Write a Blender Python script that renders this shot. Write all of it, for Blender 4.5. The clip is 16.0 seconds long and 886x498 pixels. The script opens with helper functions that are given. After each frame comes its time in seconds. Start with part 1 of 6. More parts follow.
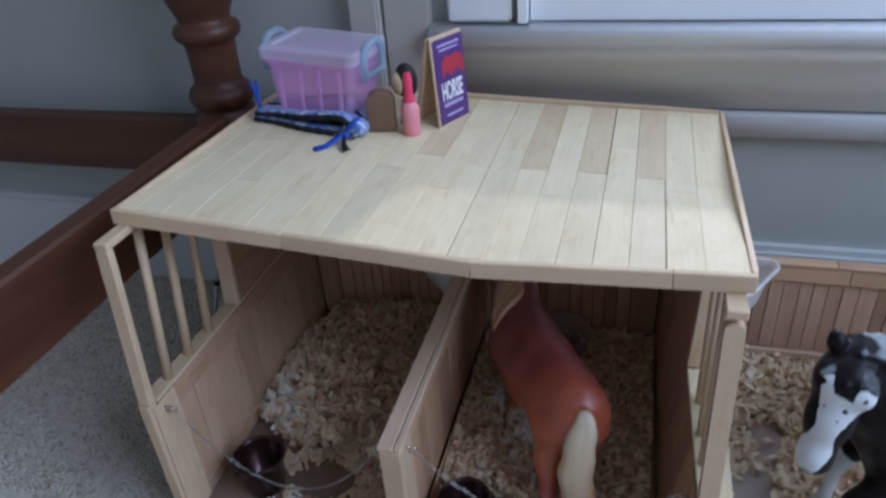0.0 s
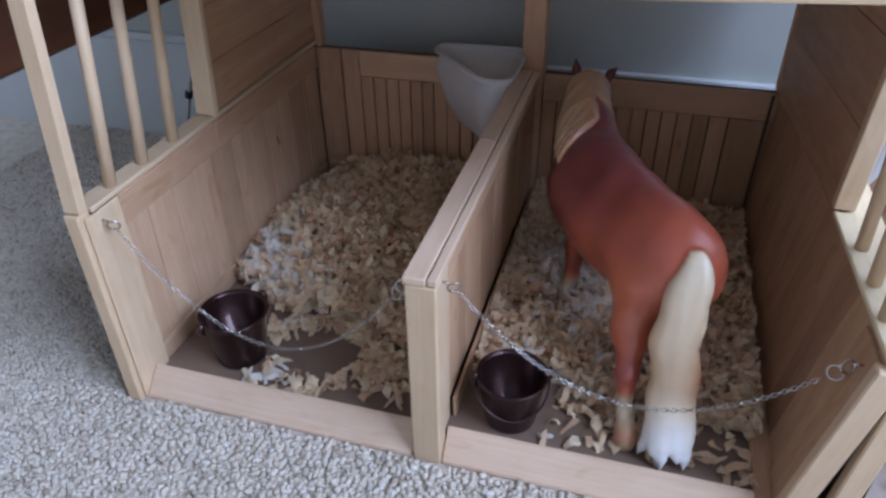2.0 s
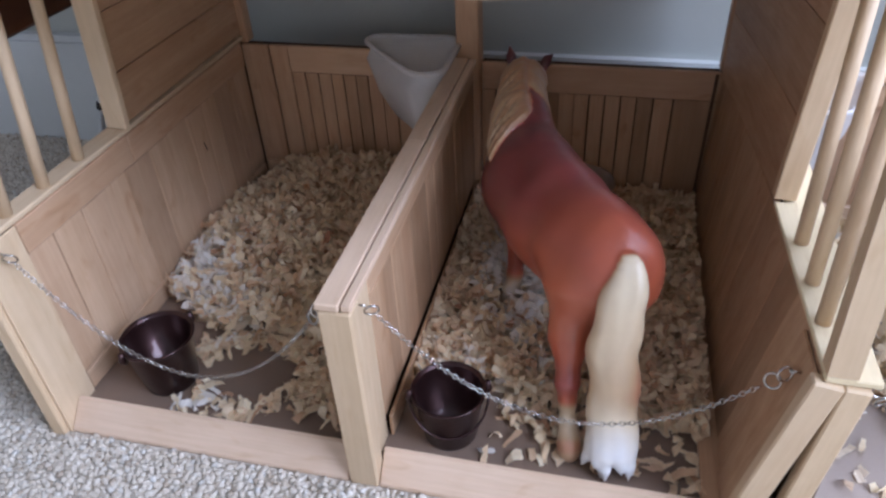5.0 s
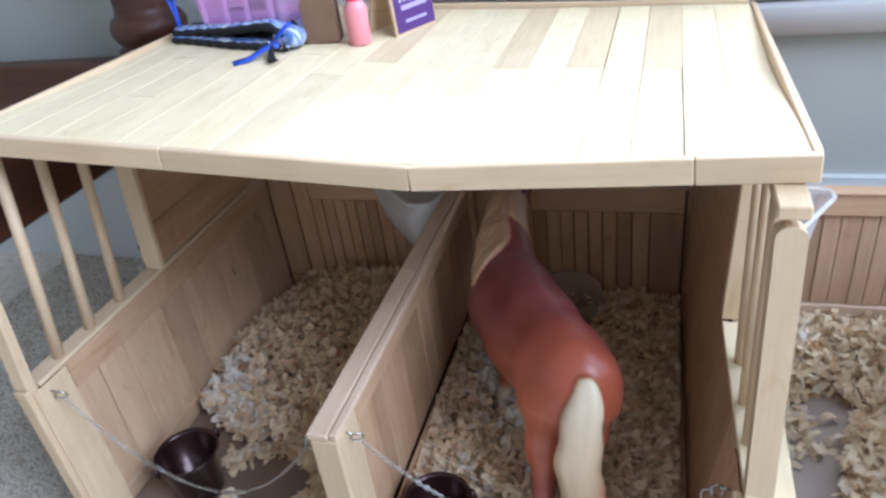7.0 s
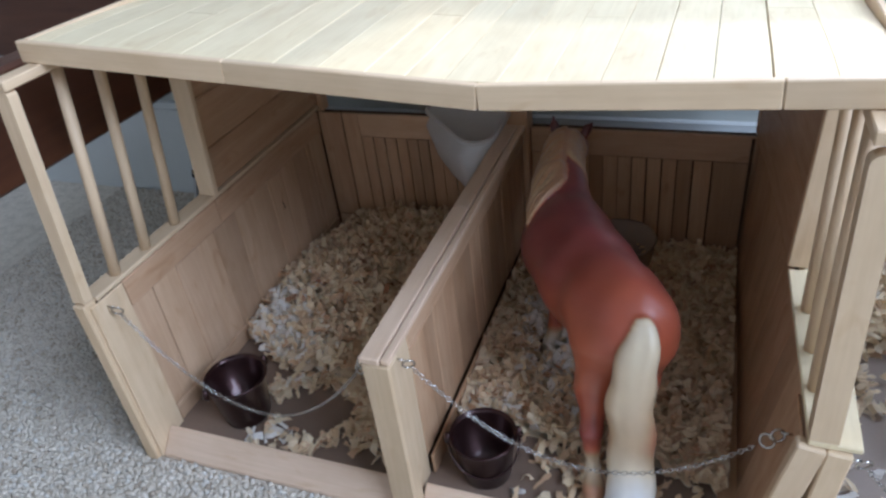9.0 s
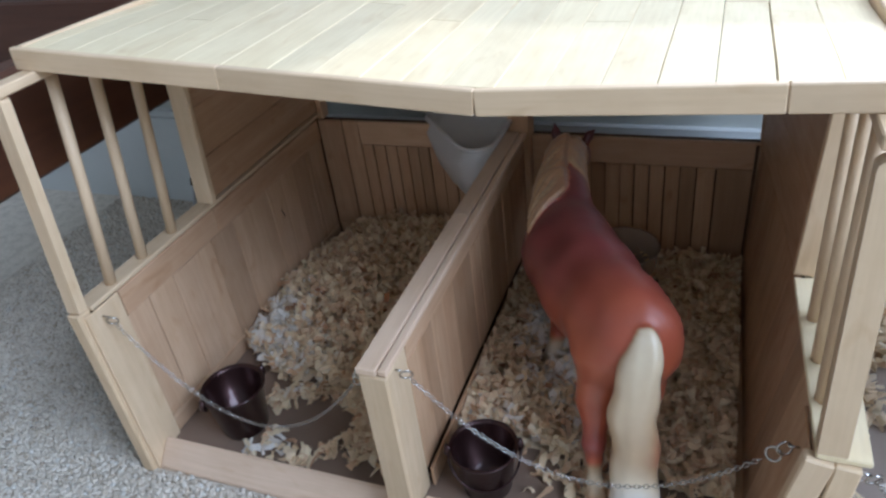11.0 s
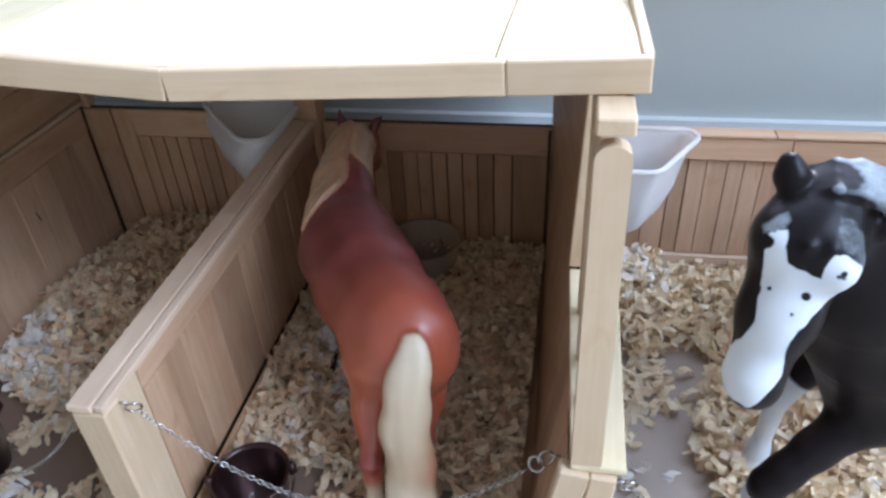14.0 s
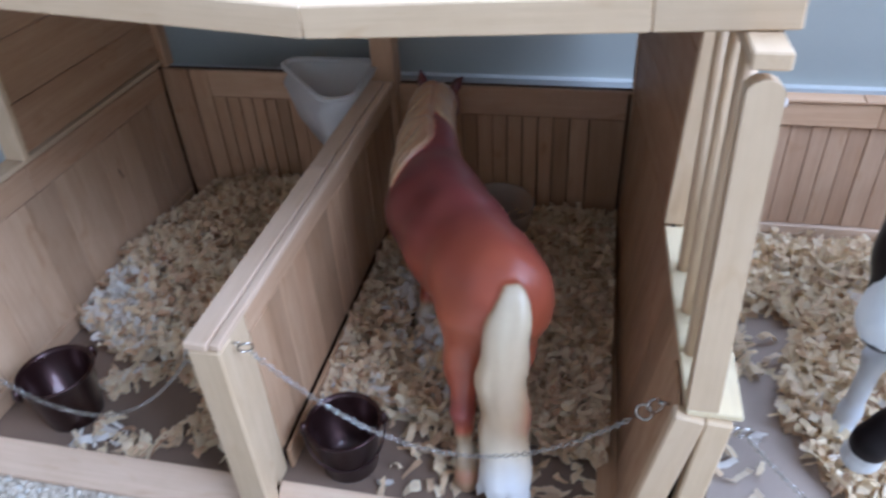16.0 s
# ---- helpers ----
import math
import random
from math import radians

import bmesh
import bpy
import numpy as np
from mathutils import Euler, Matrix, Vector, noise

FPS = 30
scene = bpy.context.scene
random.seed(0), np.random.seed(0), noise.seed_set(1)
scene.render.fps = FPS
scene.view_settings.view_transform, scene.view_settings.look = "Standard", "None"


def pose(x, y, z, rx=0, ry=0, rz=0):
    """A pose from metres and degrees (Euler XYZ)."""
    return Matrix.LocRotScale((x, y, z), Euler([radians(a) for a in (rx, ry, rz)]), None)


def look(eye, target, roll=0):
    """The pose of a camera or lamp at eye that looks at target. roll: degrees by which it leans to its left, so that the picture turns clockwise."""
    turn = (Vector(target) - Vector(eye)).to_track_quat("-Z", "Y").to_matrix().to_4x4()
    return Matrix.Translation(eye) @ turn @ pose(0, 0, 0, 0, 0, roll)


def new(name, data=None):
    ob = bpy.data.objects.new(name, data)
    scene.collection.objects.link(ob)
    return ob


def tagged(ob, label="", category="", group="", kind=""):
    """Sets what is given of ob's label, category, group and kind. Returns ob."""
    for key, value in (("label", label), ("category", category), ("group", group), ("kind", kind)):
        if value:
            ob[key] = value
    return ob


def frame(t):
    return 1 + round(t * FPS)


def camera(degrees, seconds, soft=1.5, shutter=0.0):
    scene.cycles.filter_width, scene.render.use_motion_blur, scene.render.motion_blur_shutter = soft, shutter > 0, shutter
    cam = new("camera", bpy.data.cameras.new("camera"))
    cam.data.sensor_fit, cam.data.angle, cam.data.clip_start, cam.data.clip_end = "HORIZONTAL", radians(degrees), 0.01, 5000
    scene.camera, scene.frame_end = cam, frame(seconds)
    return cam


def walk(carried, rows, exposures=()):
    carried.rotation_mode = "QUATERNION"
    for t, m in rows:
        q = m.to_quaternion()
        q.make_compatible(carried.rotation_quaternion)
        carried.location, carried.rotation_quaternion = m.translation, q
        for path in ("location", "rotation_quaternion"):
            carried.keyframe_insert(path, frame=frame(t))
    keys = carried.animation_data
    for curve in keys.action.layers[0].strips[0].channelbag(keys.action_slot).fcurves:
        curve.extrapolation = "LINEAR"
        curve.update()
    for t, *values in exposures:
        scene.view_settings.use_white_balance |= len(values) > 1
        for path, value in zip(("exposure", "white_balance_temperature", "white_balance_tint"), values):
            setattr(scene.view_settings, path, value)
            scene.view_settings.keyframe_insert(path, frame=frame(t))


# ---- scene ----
cam = camera(63.8, 16.0, soft=2.6, shutter=0.4)
PATH = [
    (0, (0.192, -0.388, 0.612), (-0.315, 1.242, -0.432), -4.6),
    (0.2, (0.175, -0.406, 0.58), (-0.309, 1.246, -0.439), -4.0),
    (0.5, (0.16, -0.386, 0.517), (-0.345, 1.277, -0.473), -4.2),
    (1, (0.163, -0.358, 0.496), (-0.355, 1.293, -0.506), -3.9),
    (1.2, (0.149, -0.35, 0.473), (-0.362, 1.258, -0.599), -3.0),
    (1.5, (0.136, -0.325, 0.432), (-0.35, 1.269, -0.673), -1.2),
    (2, (0.117, -0.31, 0.406), (-0.359, 1.27, -0.725), -1.0),
    (2.5, (0.112, -0.306, 0.397), (-0.384, 1.235, -0.777), -1.8),
    (3, (0.111, -0.304, 0.399), (-0.376, 1.232, -0.786), -2.2),
    (3.5, (0.118, -0.301, 0.4), (-0.333, 1.247, -0.784), -2.2),
    (3.7, (0.132, -0.298, 0.406), (-0.337, 1.240, -0.783), -3.4),
    (4, (0.14, -0.289, 0.408), (-0.275, 1.258, -0.79), -3.3),
    (6.5, (0.185, -0.253, 0.44), (-0.315, 1.335, -0.668), -4.8),
    (7, (0.208, -0.279, 0.481), (-0.374, 1.335, -0.548), -8.1),
    (7.5, (0.206, -0.286, 0.479), (-0.436, 1.313, -0.536), -9.1),
    (8, (0.205, -0.284, 0.477), (-0.469, 1.291, -0.555), -9.7),
    (8.5, (0.2, -0.288, 0.473), (-0.493, 1.261, -0.586), -9.1),
    (9, (0.193, -0.287, 0.46), (-0.478, 1.238, -0.648), -7.6),
    (11.5, (0.195, -0.273, 0.452), (-0.491, 1.268, -0.622), -7.8),
    (11.7, (0.202, -0.257, 0.442), (-0.422, 1.31, -0.632), -6.8),
    (12, (0.212, -0.234, 0.429), (-0.294, 1.352, -0.68), -5.4),
    (12.5, (0.208, -0.236, 0.421), (-0.195, 1.363, -0.711), -3.0),
    (13, (0.233, -0.223, 0.426), (-0.097, 1.387, -0.713), -2.7),
    (13.3, (0.234, -0.221, 0.425), (-0.098, 1.381, -0.725), -3.3),
    (13.5, (0.226, -0.227, 0.423), (-0.09, 1.383, -0.721), -2.5),
    (14, (0.248, -0.217, 0.428), (-0.084, 1.39, -0.716), -3.4),
    (14.5, (0.259, -0.211, 0.43), (-0.069, 1.395, -0.716), -5.1),
    (15, (0.259, -0.211, 0.43), (-0.063, 1.393, -0.72), -5.5),
    (15.5, (0.243, -0.216, 0.42), (-0.077, 1.382, -0.738), -5.1),
    (16, (0.205, -0.239, 0.416), (-0.19, 1.329, -0.761), -3.7),
]
EXPOSURES = [(0.0, -1.25, 5250, 19), (0.5, -0.9, 5330, 22), (1.0, -0.7, 5320, 23), (1.5, -0.5, 5270, 24), (2.0, -0.31, 5280, 23), (2.5, -0.21, 5350, 24), (3.0, -0.16, 5450, 26), (3.5, -0.13, 5500, 27), (4.0, -0.1, 5650, 27), (6.5, 0.0, 5500, 18), (7.0, -0.05, 5550, 17), (7.5, -0.5, 5500, 18), (8.0, -0.55, 5500, 18), (9.0, -0.42, 5480, 17), (11.5, -0.39, 5450, 15), (12.5, -0.16, 5550, 15), (13.5, -0.06, 5450, 16), (14.5, -0.1, 5350, 17), (15.5, -0.1, 5170, 20), (16.0, -0.06, 5120, 19)]
walk(cam, [(t, look(eye, target, roll)) for t, eye, target, roll in PATH], EXPOSURES)

# ---- light ----
world = bpy.data.worlds.new("daylight")
scene.world = world
world.use_nodes = True
sky = world.node_tree.nodes.new("ShaderNodeTexSky")
sky.sky_type = "NISHITA"
sky.sun_disc = False
SUN_UP, SUN_RIGHT = 27.0, 18.0     # degrees above the horizon, degrees right of straight behind the window
sky.sun_elevation = radians(SUN_UP)
sky.sun_rotation = radians(SUN_RIGHT)
world.node_tree.links.new(sky.outputs[0], world.node_tree.nodes["Background"].inputs[0])
world.node_tree.nodes["Background"].inputs[1].default_value = 0.12

sun = new("sun", bpy.data.lights.new("sun", "SUN"))
sun.data.energy, sun.data.angle, sun.data.color = 2.2, radians(2.5), (1.0, 0.95, 0.86)
a, b = radians(SUN_UP), radians(SUN_RIGHT)
sun_from = Vector((math.sin(b) * math.cos(a), math.cos(b) * math.cos(a), math.sin(a)))
sun.matrix_world = look(sun_from * 5, (0, 0, 0))

WALL_Y = 0.43
WIN_X0, WIN_X1, WIN_Z0, WIN_Z1 = 0.06, 1.35, 0.47, 1.75


def window_light(name, eye, target, sx, sy, watts, colour):
    lamp = new(name, bpy.data.lights.new(name, "AREA"))
    lamp.data.shape, lamp.data.size, lamp.data.size_y = "RECTANGLE", sx, sy
    lamp.data.energy, lamp.data.color = watts, colour
    lamp.matrix_world = look(eye, target)
    return lamp


window_light("window_daylight", ((WIN_X0 + WIN_X1) / 2, WALL_Y + 0.10, (WIN_Z0 + WIN_Z1) / 2), ((WIN_X0 + WIN_X1) / 2, -1.0, 0.75), WIN_X1 - WIN_X0, WIN_Z1 - WIN_Z0, 20, (0.86, 0.93, 1.0))
window_light("far_window_daylight", (2.03, -0.62, 1.78), (0.0, 0.1, 0.1), 1.55, 1.2, 100, (0.80, 0.905, 1.0))


# ---- materials ----
def material(name):
    m = bpy.data.materials.new(name)
    m.use_nodes = True
    return m, m.node_tree.nodes, m.node_tree.links, m.node_tree.nodes["Principled BSDF"]


def grain_coords(nodes, links, scale, spread=7.0):
    tc, oi = nodes.new("ShaderNodeTexCoord"), nodes.new("ShaderNodeObjectInfo")
    mul, add, mp = nodes.new("ShaderNodeMath"), nodes.new("ShaderNodeVectorMath"), nodes.new("ShaderNodeMapping")
    mul.operation, mul.inputs[1].default_value = "MULTIPLY", spread
    links.new(oi.outputs["Random"], mul.inputs[0])
    links.new(tc.outputs["Object"], add.inputs[0])
    links.new(mul.outputs[0], add.inputs[1])
    links.new(add.outputs[0], mp.inputs[0])
    mp.inputs["Scale"].default_value = scale
    return mp.outputs[0], oi


def noise_tex(nodes, links, coords, scale, detail=4.0, rough=0.55, distort=0.0):
    n = nodes.new("ShaderNodeTexNoise")
    n.inputs["Scale"].default_value, n.inputs["Detail"].default_value = scale, detail
    n.inputs["Roughness"].default_value, n.inputs["Distortion"].default_value = rough, distort
    links.new(coords, n.inputs["Vector"])
    return n.outputs["Fac"]


def ramp(nodes, links, fac, stops):
    r = nodes.new("ShaderNodeValToRGB")
    links.new(fac, r.inputs[0])
    while len(r.color_ramp.elements) < len(stops):
        r.color_ramp.elements.new(0.5)
    for e, (p, c) in zip(r.color_ramp.elements, stops):
        e.position, e.color = p, (*c, 1)
    return r.outputs[0]


def mix(nodes, links, fac, c1, c2, kind="MIX"):
    n = nodes.new("ShaderNodeMix")
    n.data_type, n.blend_type = "RGBA", kind
    for sock, v in ((n.inputs["Factor"], fac), (n.inputs["A"], c1), (n.inputs["B"], c2)):
        if isinstance(v, (int, float)):
            sock.default_value = v
        elif isinstance(v, tuple):
            sock.default_value = (*v, 1)
        else:
            links.new(v, sock)
    return n.outputs["Result"]


def bump(nodes, links, height, bsdf, strength, distance):
    n = nodes.new("ShaderNodeBump")
    n.inputs["Strength"].default_value, n.inputs["Distance"].default_value = strength, distance
    links.new(height, n.inputs["Height"])
    links.new(n.outputs[0], bsdf.inputs["Normal"])


def shade(c, k):
    return tuple(min(1.0, v * k) for v in c)


def wood(name, light, dark, rough=0.55, contrast=1.0, vary=0.28, scale=1.0, coat=0.0):
    """Planed wood whose grain runs along the piece's own x axis."""
    m, nodes, links, bsdf = material(name)
    fine, oi = grain_coords(nodes, links, (18 * scale, 420 * scale, 420 * scale))
    broad, _ = grain_coords(nodes, links, (5 * scale, 70 * scale, 70 * scale), 13.0)
    blot, _ = grain_coords(nodes, links, (30 * scale, 45 * scale, 45 * scale), 5.0)
    f1 = noise_tex(nodes, links, fine, 1.0, 5, 0.6)
    f2 = noise_tex(nodes, links, broad, 1.0, 3, 0.5, 0.8)
    f3 = noise_tex(nodes, links, blot, 1.0, 3, 0.6)
    c = ramp(nodes, links, f2, [(0.30, light), (0.62, tuple(l + (d - l) * 0.75 * contrast for l, d in zip(light, dark)))])
    g = ramp(nodes, links, f1, [(0.35, (1.06, 1.06, 1.06)), (0.70, (0.80, 0.77, 0.72))])
    c = mix(nodes, links, 0.55 * contrast, c, mix(nodes, links, 1.0, c, g, "MULTIPLY"))
    blotch = ramp(nodes, links, f3, [(0.42, (1, 1, 1)), (0.75, (0.86, 0.82, 0.76))])
    c = mix(nodes, links, 0.5, c, mix(nodes, links, 1.0, c, blotch, "MULTIPLY"))
    knot, _ = grain_coords(nodes, links, (22 * scale, 75 * scale, 75 * scale), 17.0)
    f4 = noise_tex(nodes, links, knot, 1.0, 2, 0.45, 1.2)
    c = mix(nodes, links, min(0.8, 0.75 * contrast), c, mix(nodes, links, 1.0, c, ramp(nodes, links, f4, [(0.60, (1, 1, 1)), (0.68, (0.90, 0.84, 0.76)), (0.76, (0.74, 0.62, 0.50))]), "MULTIPLY"))
    tone = ramp(nodes, links, oi.outputs["Random"], [(0.0, (1.0 - vary, 1.0 - vary * 1.12, 1.0 - vary * 1.25)), (0.35, (1, 0.99, 0.97)), (0.7, (1.04, 1.02, 0.99)), (1.0, (1.0 - vary * 0.45, 1.0 - vary * 0.6, 1.0 - vary * 0.7))])
    c = mix(nodes, links, 1.0, c, tone, "MULTIPLY")
    links.new(c, bsdf.inputs["Base Color"])
    rr = nodes.new("ShaderNodeMapRange")
    links.new(f1, rr.inputs[0])
    rr.inputs["To Min"].default_value, rr.inputs["To Max"].default_value = rough - 0.08, rough + 0.14
    links.new(rr.outputs[0], bsdf.inputs["Roughness"])
    bsdf.inputs["Specular IOR Level"].default_value = 0.36
    bsdf.inputs["Coat Weight"].default_value = coat
    bsdf.inputs["Coat Roughness"].default_value = 0.25
    bump(nodes, links, f1, bsdf, 0.25, 0.0006)
    return m


ROOF_WOOD = wood("pale_roof_wood", (0.80, 0.69, 0.46), (0.72, 0.59, 0.37), 0.58, 0.5, 0.06)
ROOF_BROWN = wood("browner_roof_wood", (0.71, 0.575, 0.37), (0.61, 0.47, 0.285), 0.58, 0.6, 0.08)
TRIM_WOOD = wood("pale_trim_wood", (0.70, 0.54, 0.358), (0.60, 0.435, 0.263), 0.48, 0.5, 0.10)
WALL_WOOD = wood("beech_wall_wood", (0.56, 0.37, 0.23), (0.44, 0.265, 0.15), 0.5, 0.8, 0.30)
# wall wood lightened for the left wall: falling light put into its colour
LIT_WALL_WOOD = wood("lit_wall_wood", (0.60, 0.42, 0.275), (0.48, 0.31, 0.19), 0.5, 0.7, 0.16)
SILL_WOOD = wood("pale_pinkish_threshold_wood", (0.69, 0.53, 0.395), (0.60, 0.43, 0.30), 0.5, 0.6, 0.1)
RAIL_WOOD = wood("beech_rail_wood", (0.60, 0.405, 0.26), (0.49, 0.305, 0.18), 0.48, 0.7, 0.16)
FENCE_WOOD = wood("fence_wood", (0.56, 0.385, 0.26), (0.42, 0.265, 0.17), 0.52, 0.75, 0.44)
BED_WOOD = wood("dark_stained_bed_wood", (0.105, 0.040, 0.019), (0.040, 0.014, 0.008), 0.42, 0.8, 0.1, 0.45, 0.12)


def plain(name, colour, rough=0.6, metal=0.0, grain=140.0, amount=0.12, relief=0.0004, coat=0.0, spec=0.5):
    """A painted or moulded surface with slight unevenness at two scales."""
    m, nodes, links, bsdf = material(name)
    coords, _ = grain_coords(nodes, links, (1, 1, 1))
    f1, f2 = noise_tex(nodes, links, coords, grain, 4, 0.6), noise_tex(nodes, links, coords, grain / 14, 3, 0.5)
    c = mix(nodes, links, f1, shade(colour, 1 + amount * 0.5), shade(colour, 1 - amount))
    c = mix(nodes, links, 0.5, c, mix(nodes, links, f2, shade(colour, 1 + amount * 0.7), shade(colour, 1 - amount * 1.2)))
    links.new(c, bsdf.inputs["Base Color"])
    rr = nodes.new("ShaderNodeMapRange")
    links.new(f2, rr.inputs[0])
    rr.inputs["To Min"].default_value, rr.inputs["To Max"].default_value = max(0.03, rough - 0.08), min(1.0, rough + 0.08)
    links.new(rr.outputs[0], bsdf.inputs["Roughness"])
    bsdf.inputs["Metallic"].default_value = metal
    bsdf.inputs["Specular IOR Level"].default_value = spec
    bsdf.inputs["Coat Weight"].default_value = coat
    bump(nodes, links, f1, bsdf, 0.3, relief)
    return m


WALL_PAINT = plain("blue_grey_wall_paint", (0.418, 0.437, 0.402), 0.6, grain=220, amount=0.06)
ROOM_PAINT = plain("pale_room_paint", (0.55, 0.55, 0.53), 0.7, grain=60, amount=0.05)
SILL_PAINT = plain("white_gloss_paint", (0.88, 0.89, 0.90), 0.35, grain=160, amount=0.05)
APRON_PAINT = plain("cream_beige_trim_paint", (0.84, 0.81, 0.74), 0.5, grain=160, amount=0.10)
CASING_PAINT = plain("beige_casing_paint", (0.50, 0.475, 0.42), 0.5, grain=160, amount=0.08)
LEDGE_PAINT = plain("dull_white_paint", (0.74, 0.75, 0.76), 0.5, grain=160, amount=0.07)
BASE_PAINT = plain("pale_grey_baseboard_paint", (0.56, 0.58, 0.565), 0.5, grain=160, amount=0.08)
CEIL_PAINT = plain("white_ceiling_paint", (0.55, 0.55, 0.54), 0.8, grain=80, amount=0.04)
BOARD_BROWN = plain("grey_brown_board", (0.215, 0.148, 0.106), 0.62, grain=500, amount=0.22)
BOARD_TAN = plain("grey_tan_board", (0.38, 0.305, 0.25), 0.62, grain=500, amount=0.16)
BRONZE = plain("dark_bronze_metal", (0.046, 0.020, 0.019), 0.30, 0.75, grain=300, amount=0.3, coat=0.3)
STEEL = plain("bright_nickel_wire", (0.47, 0.45, 0.42), 0.20, 1.0, grain=300, amount=0.06)
ROD_GREY = plain("grey_painted_rod", (0.44, 0.45, 0.46), 0.45, 0.3)
BLACK_FELT = plain("black_fleece", (0.012, 0.012, 0.014), 0.95, grain=900, amount=0.5, relief=0.002)
RIBBON_BLUE = plain("royal_blue_ribbon", (0.022, 0.085, 0.55), 0.45, grain=900, amount=0.2)
RIBBON_NAVY = plain("navy_thread", (0.02, 0.03, 0.12), 0.6, grain=900, amount=0.2)
BRUSH_BROWN = plain("brown_cork_block", (0.20, 0.115, 0.066), 0.75, grain=700, amount=0.35)
PINK_SOFT = plain("pale_pink_plastic", (0.80, 0.30, 0.33), 0.35, grain=120, amount=0.05)
PINK_HOT = plain("hot_pink_plastic", (0.76, 0.055, 0.13), 0.35, grain=120, amount=0.06)
PURPLE = plain("purple_print", (0.085, 0.032, 0.17), 0.4, grain=300, amount=0.12)
RED_PRINT = plain("red_print", (0.42, 0.035, 0.055), 0.4, grain=300, amount=0.12)
WHITE_PRINT = plain("white_print", (0.80, 0.80, 0.82), 0.5, grain=300, amount=0.05)
LILAC_PRINT = plain("lilac_print", (0.42, 0.34, 0.60), 0.5, grain=300, amount=0.05)
TEAL = plain("teal_plastic", (0.10, 0.34, 0.36), 0.4)
DARK_HAIR = plain("black_bristle", (0.016, 0.010, 0.011), 0.5, grain=900, amount=0.5, relief=0.002)
# dark joint wood: the shade in gaps and hollows is put into its colour
JOINT_SHADE_WOOD = wood("joint_shade_wood", (0.10, 0.055, 0.03), (0.06, 0.03, 0.016), 0.7, 0.8, 0.2)
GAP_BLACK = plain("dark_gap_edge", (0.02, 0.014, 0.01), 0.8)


def blue_zebra():
    m, nodes, links, bsdf = material("blue_and_white_satin")
    coords, _ = grain_coords(nodes, links, (30, 90, 30))
    f = noise_tex(nodes, links, coords, 1.2, 3, 0.6, 1.5)
    links.new(ramp(nodes, links, f, [(0.40, (0.10, 0.17, 0.42)), (0.52, (0.30, 0.40, 0.66)), (0.66, (0.72, 0.78, 0.90))]), bsdf.inputs["Base Color"])
    bsdf.inputs["Roughness"].default_value = 0.35
    bump(nodes, links, f, bsdf, 0.4, 0.001)
    return m


def frosted(name, colour, density, rough=0.28):
    """Thin translucent plastic: part lets light straight through, part scatters it."""
    m, nodes, links, bsdf = material(name)
    coords, _ = grain_coords(nodes, links, (1, 1, 1))
    f = noise_tex(nodes, links, coords, 90, 3)
    links.new(mix(nodes, links, f, shade(colour, 1.06), shade(colour, 0.9)), bsdf.inputs["Base Color"])
    bsdf.inputs["Roughness"].default_value = rough
    bsdf.inputs["IOR"].default_value = 1.45
    tl, tr = nodes.new("ShaderNodeBsdfTranslucent"), nodes.new("ShaderNodeBsdfTransparent")
    tl.inputs[0].default_value, tr.inputs[0].default_value = (*colour, 1), (*shade(colour, 1.25), 1)
    m1, m2 = nodes.new("ShaderNodeMixShader"), nodes.new("ShaderNodeMixShader")
    m1.inputs[0].default_value, m2.inputs[0].default_value = 0.35, density
    links.new(bsdf.outputs[0], m1.inputs[1])
    links.new(tl.outputs[0], m1.inputs[2])
    links.new(tr.outputs[0], m2.inputs[1])
    links.new(m1.outputs[0], m2.inputs[2])
    links.new(m2.outputs[0], nodes["Material Output"].inputs[0])
    return m


SATIN = blue_zebra()
BIN_PLASTIC = frosted("frosted_clear_plastic", (0.92, 0.91, 0.90), 0.64)
TUB_PLASTIC = frosted("thin_clear_plastic", (0.76, 0.73, 0.69), 0.32)
PINK_BOX = frosted("pink_clear_plastic", (0.90, 0.68, 0.88), 0.32, 0.2)
LID_PLASTIC = frosted("milky_lid_plastic", (0.84, 0.79, 0.90), 0.50, 0.25)
LATCH_PLASTIC = frosted("blue_grey_latch_plastic", (0.58, 0.68, 0.76), 0.5, 0.25)


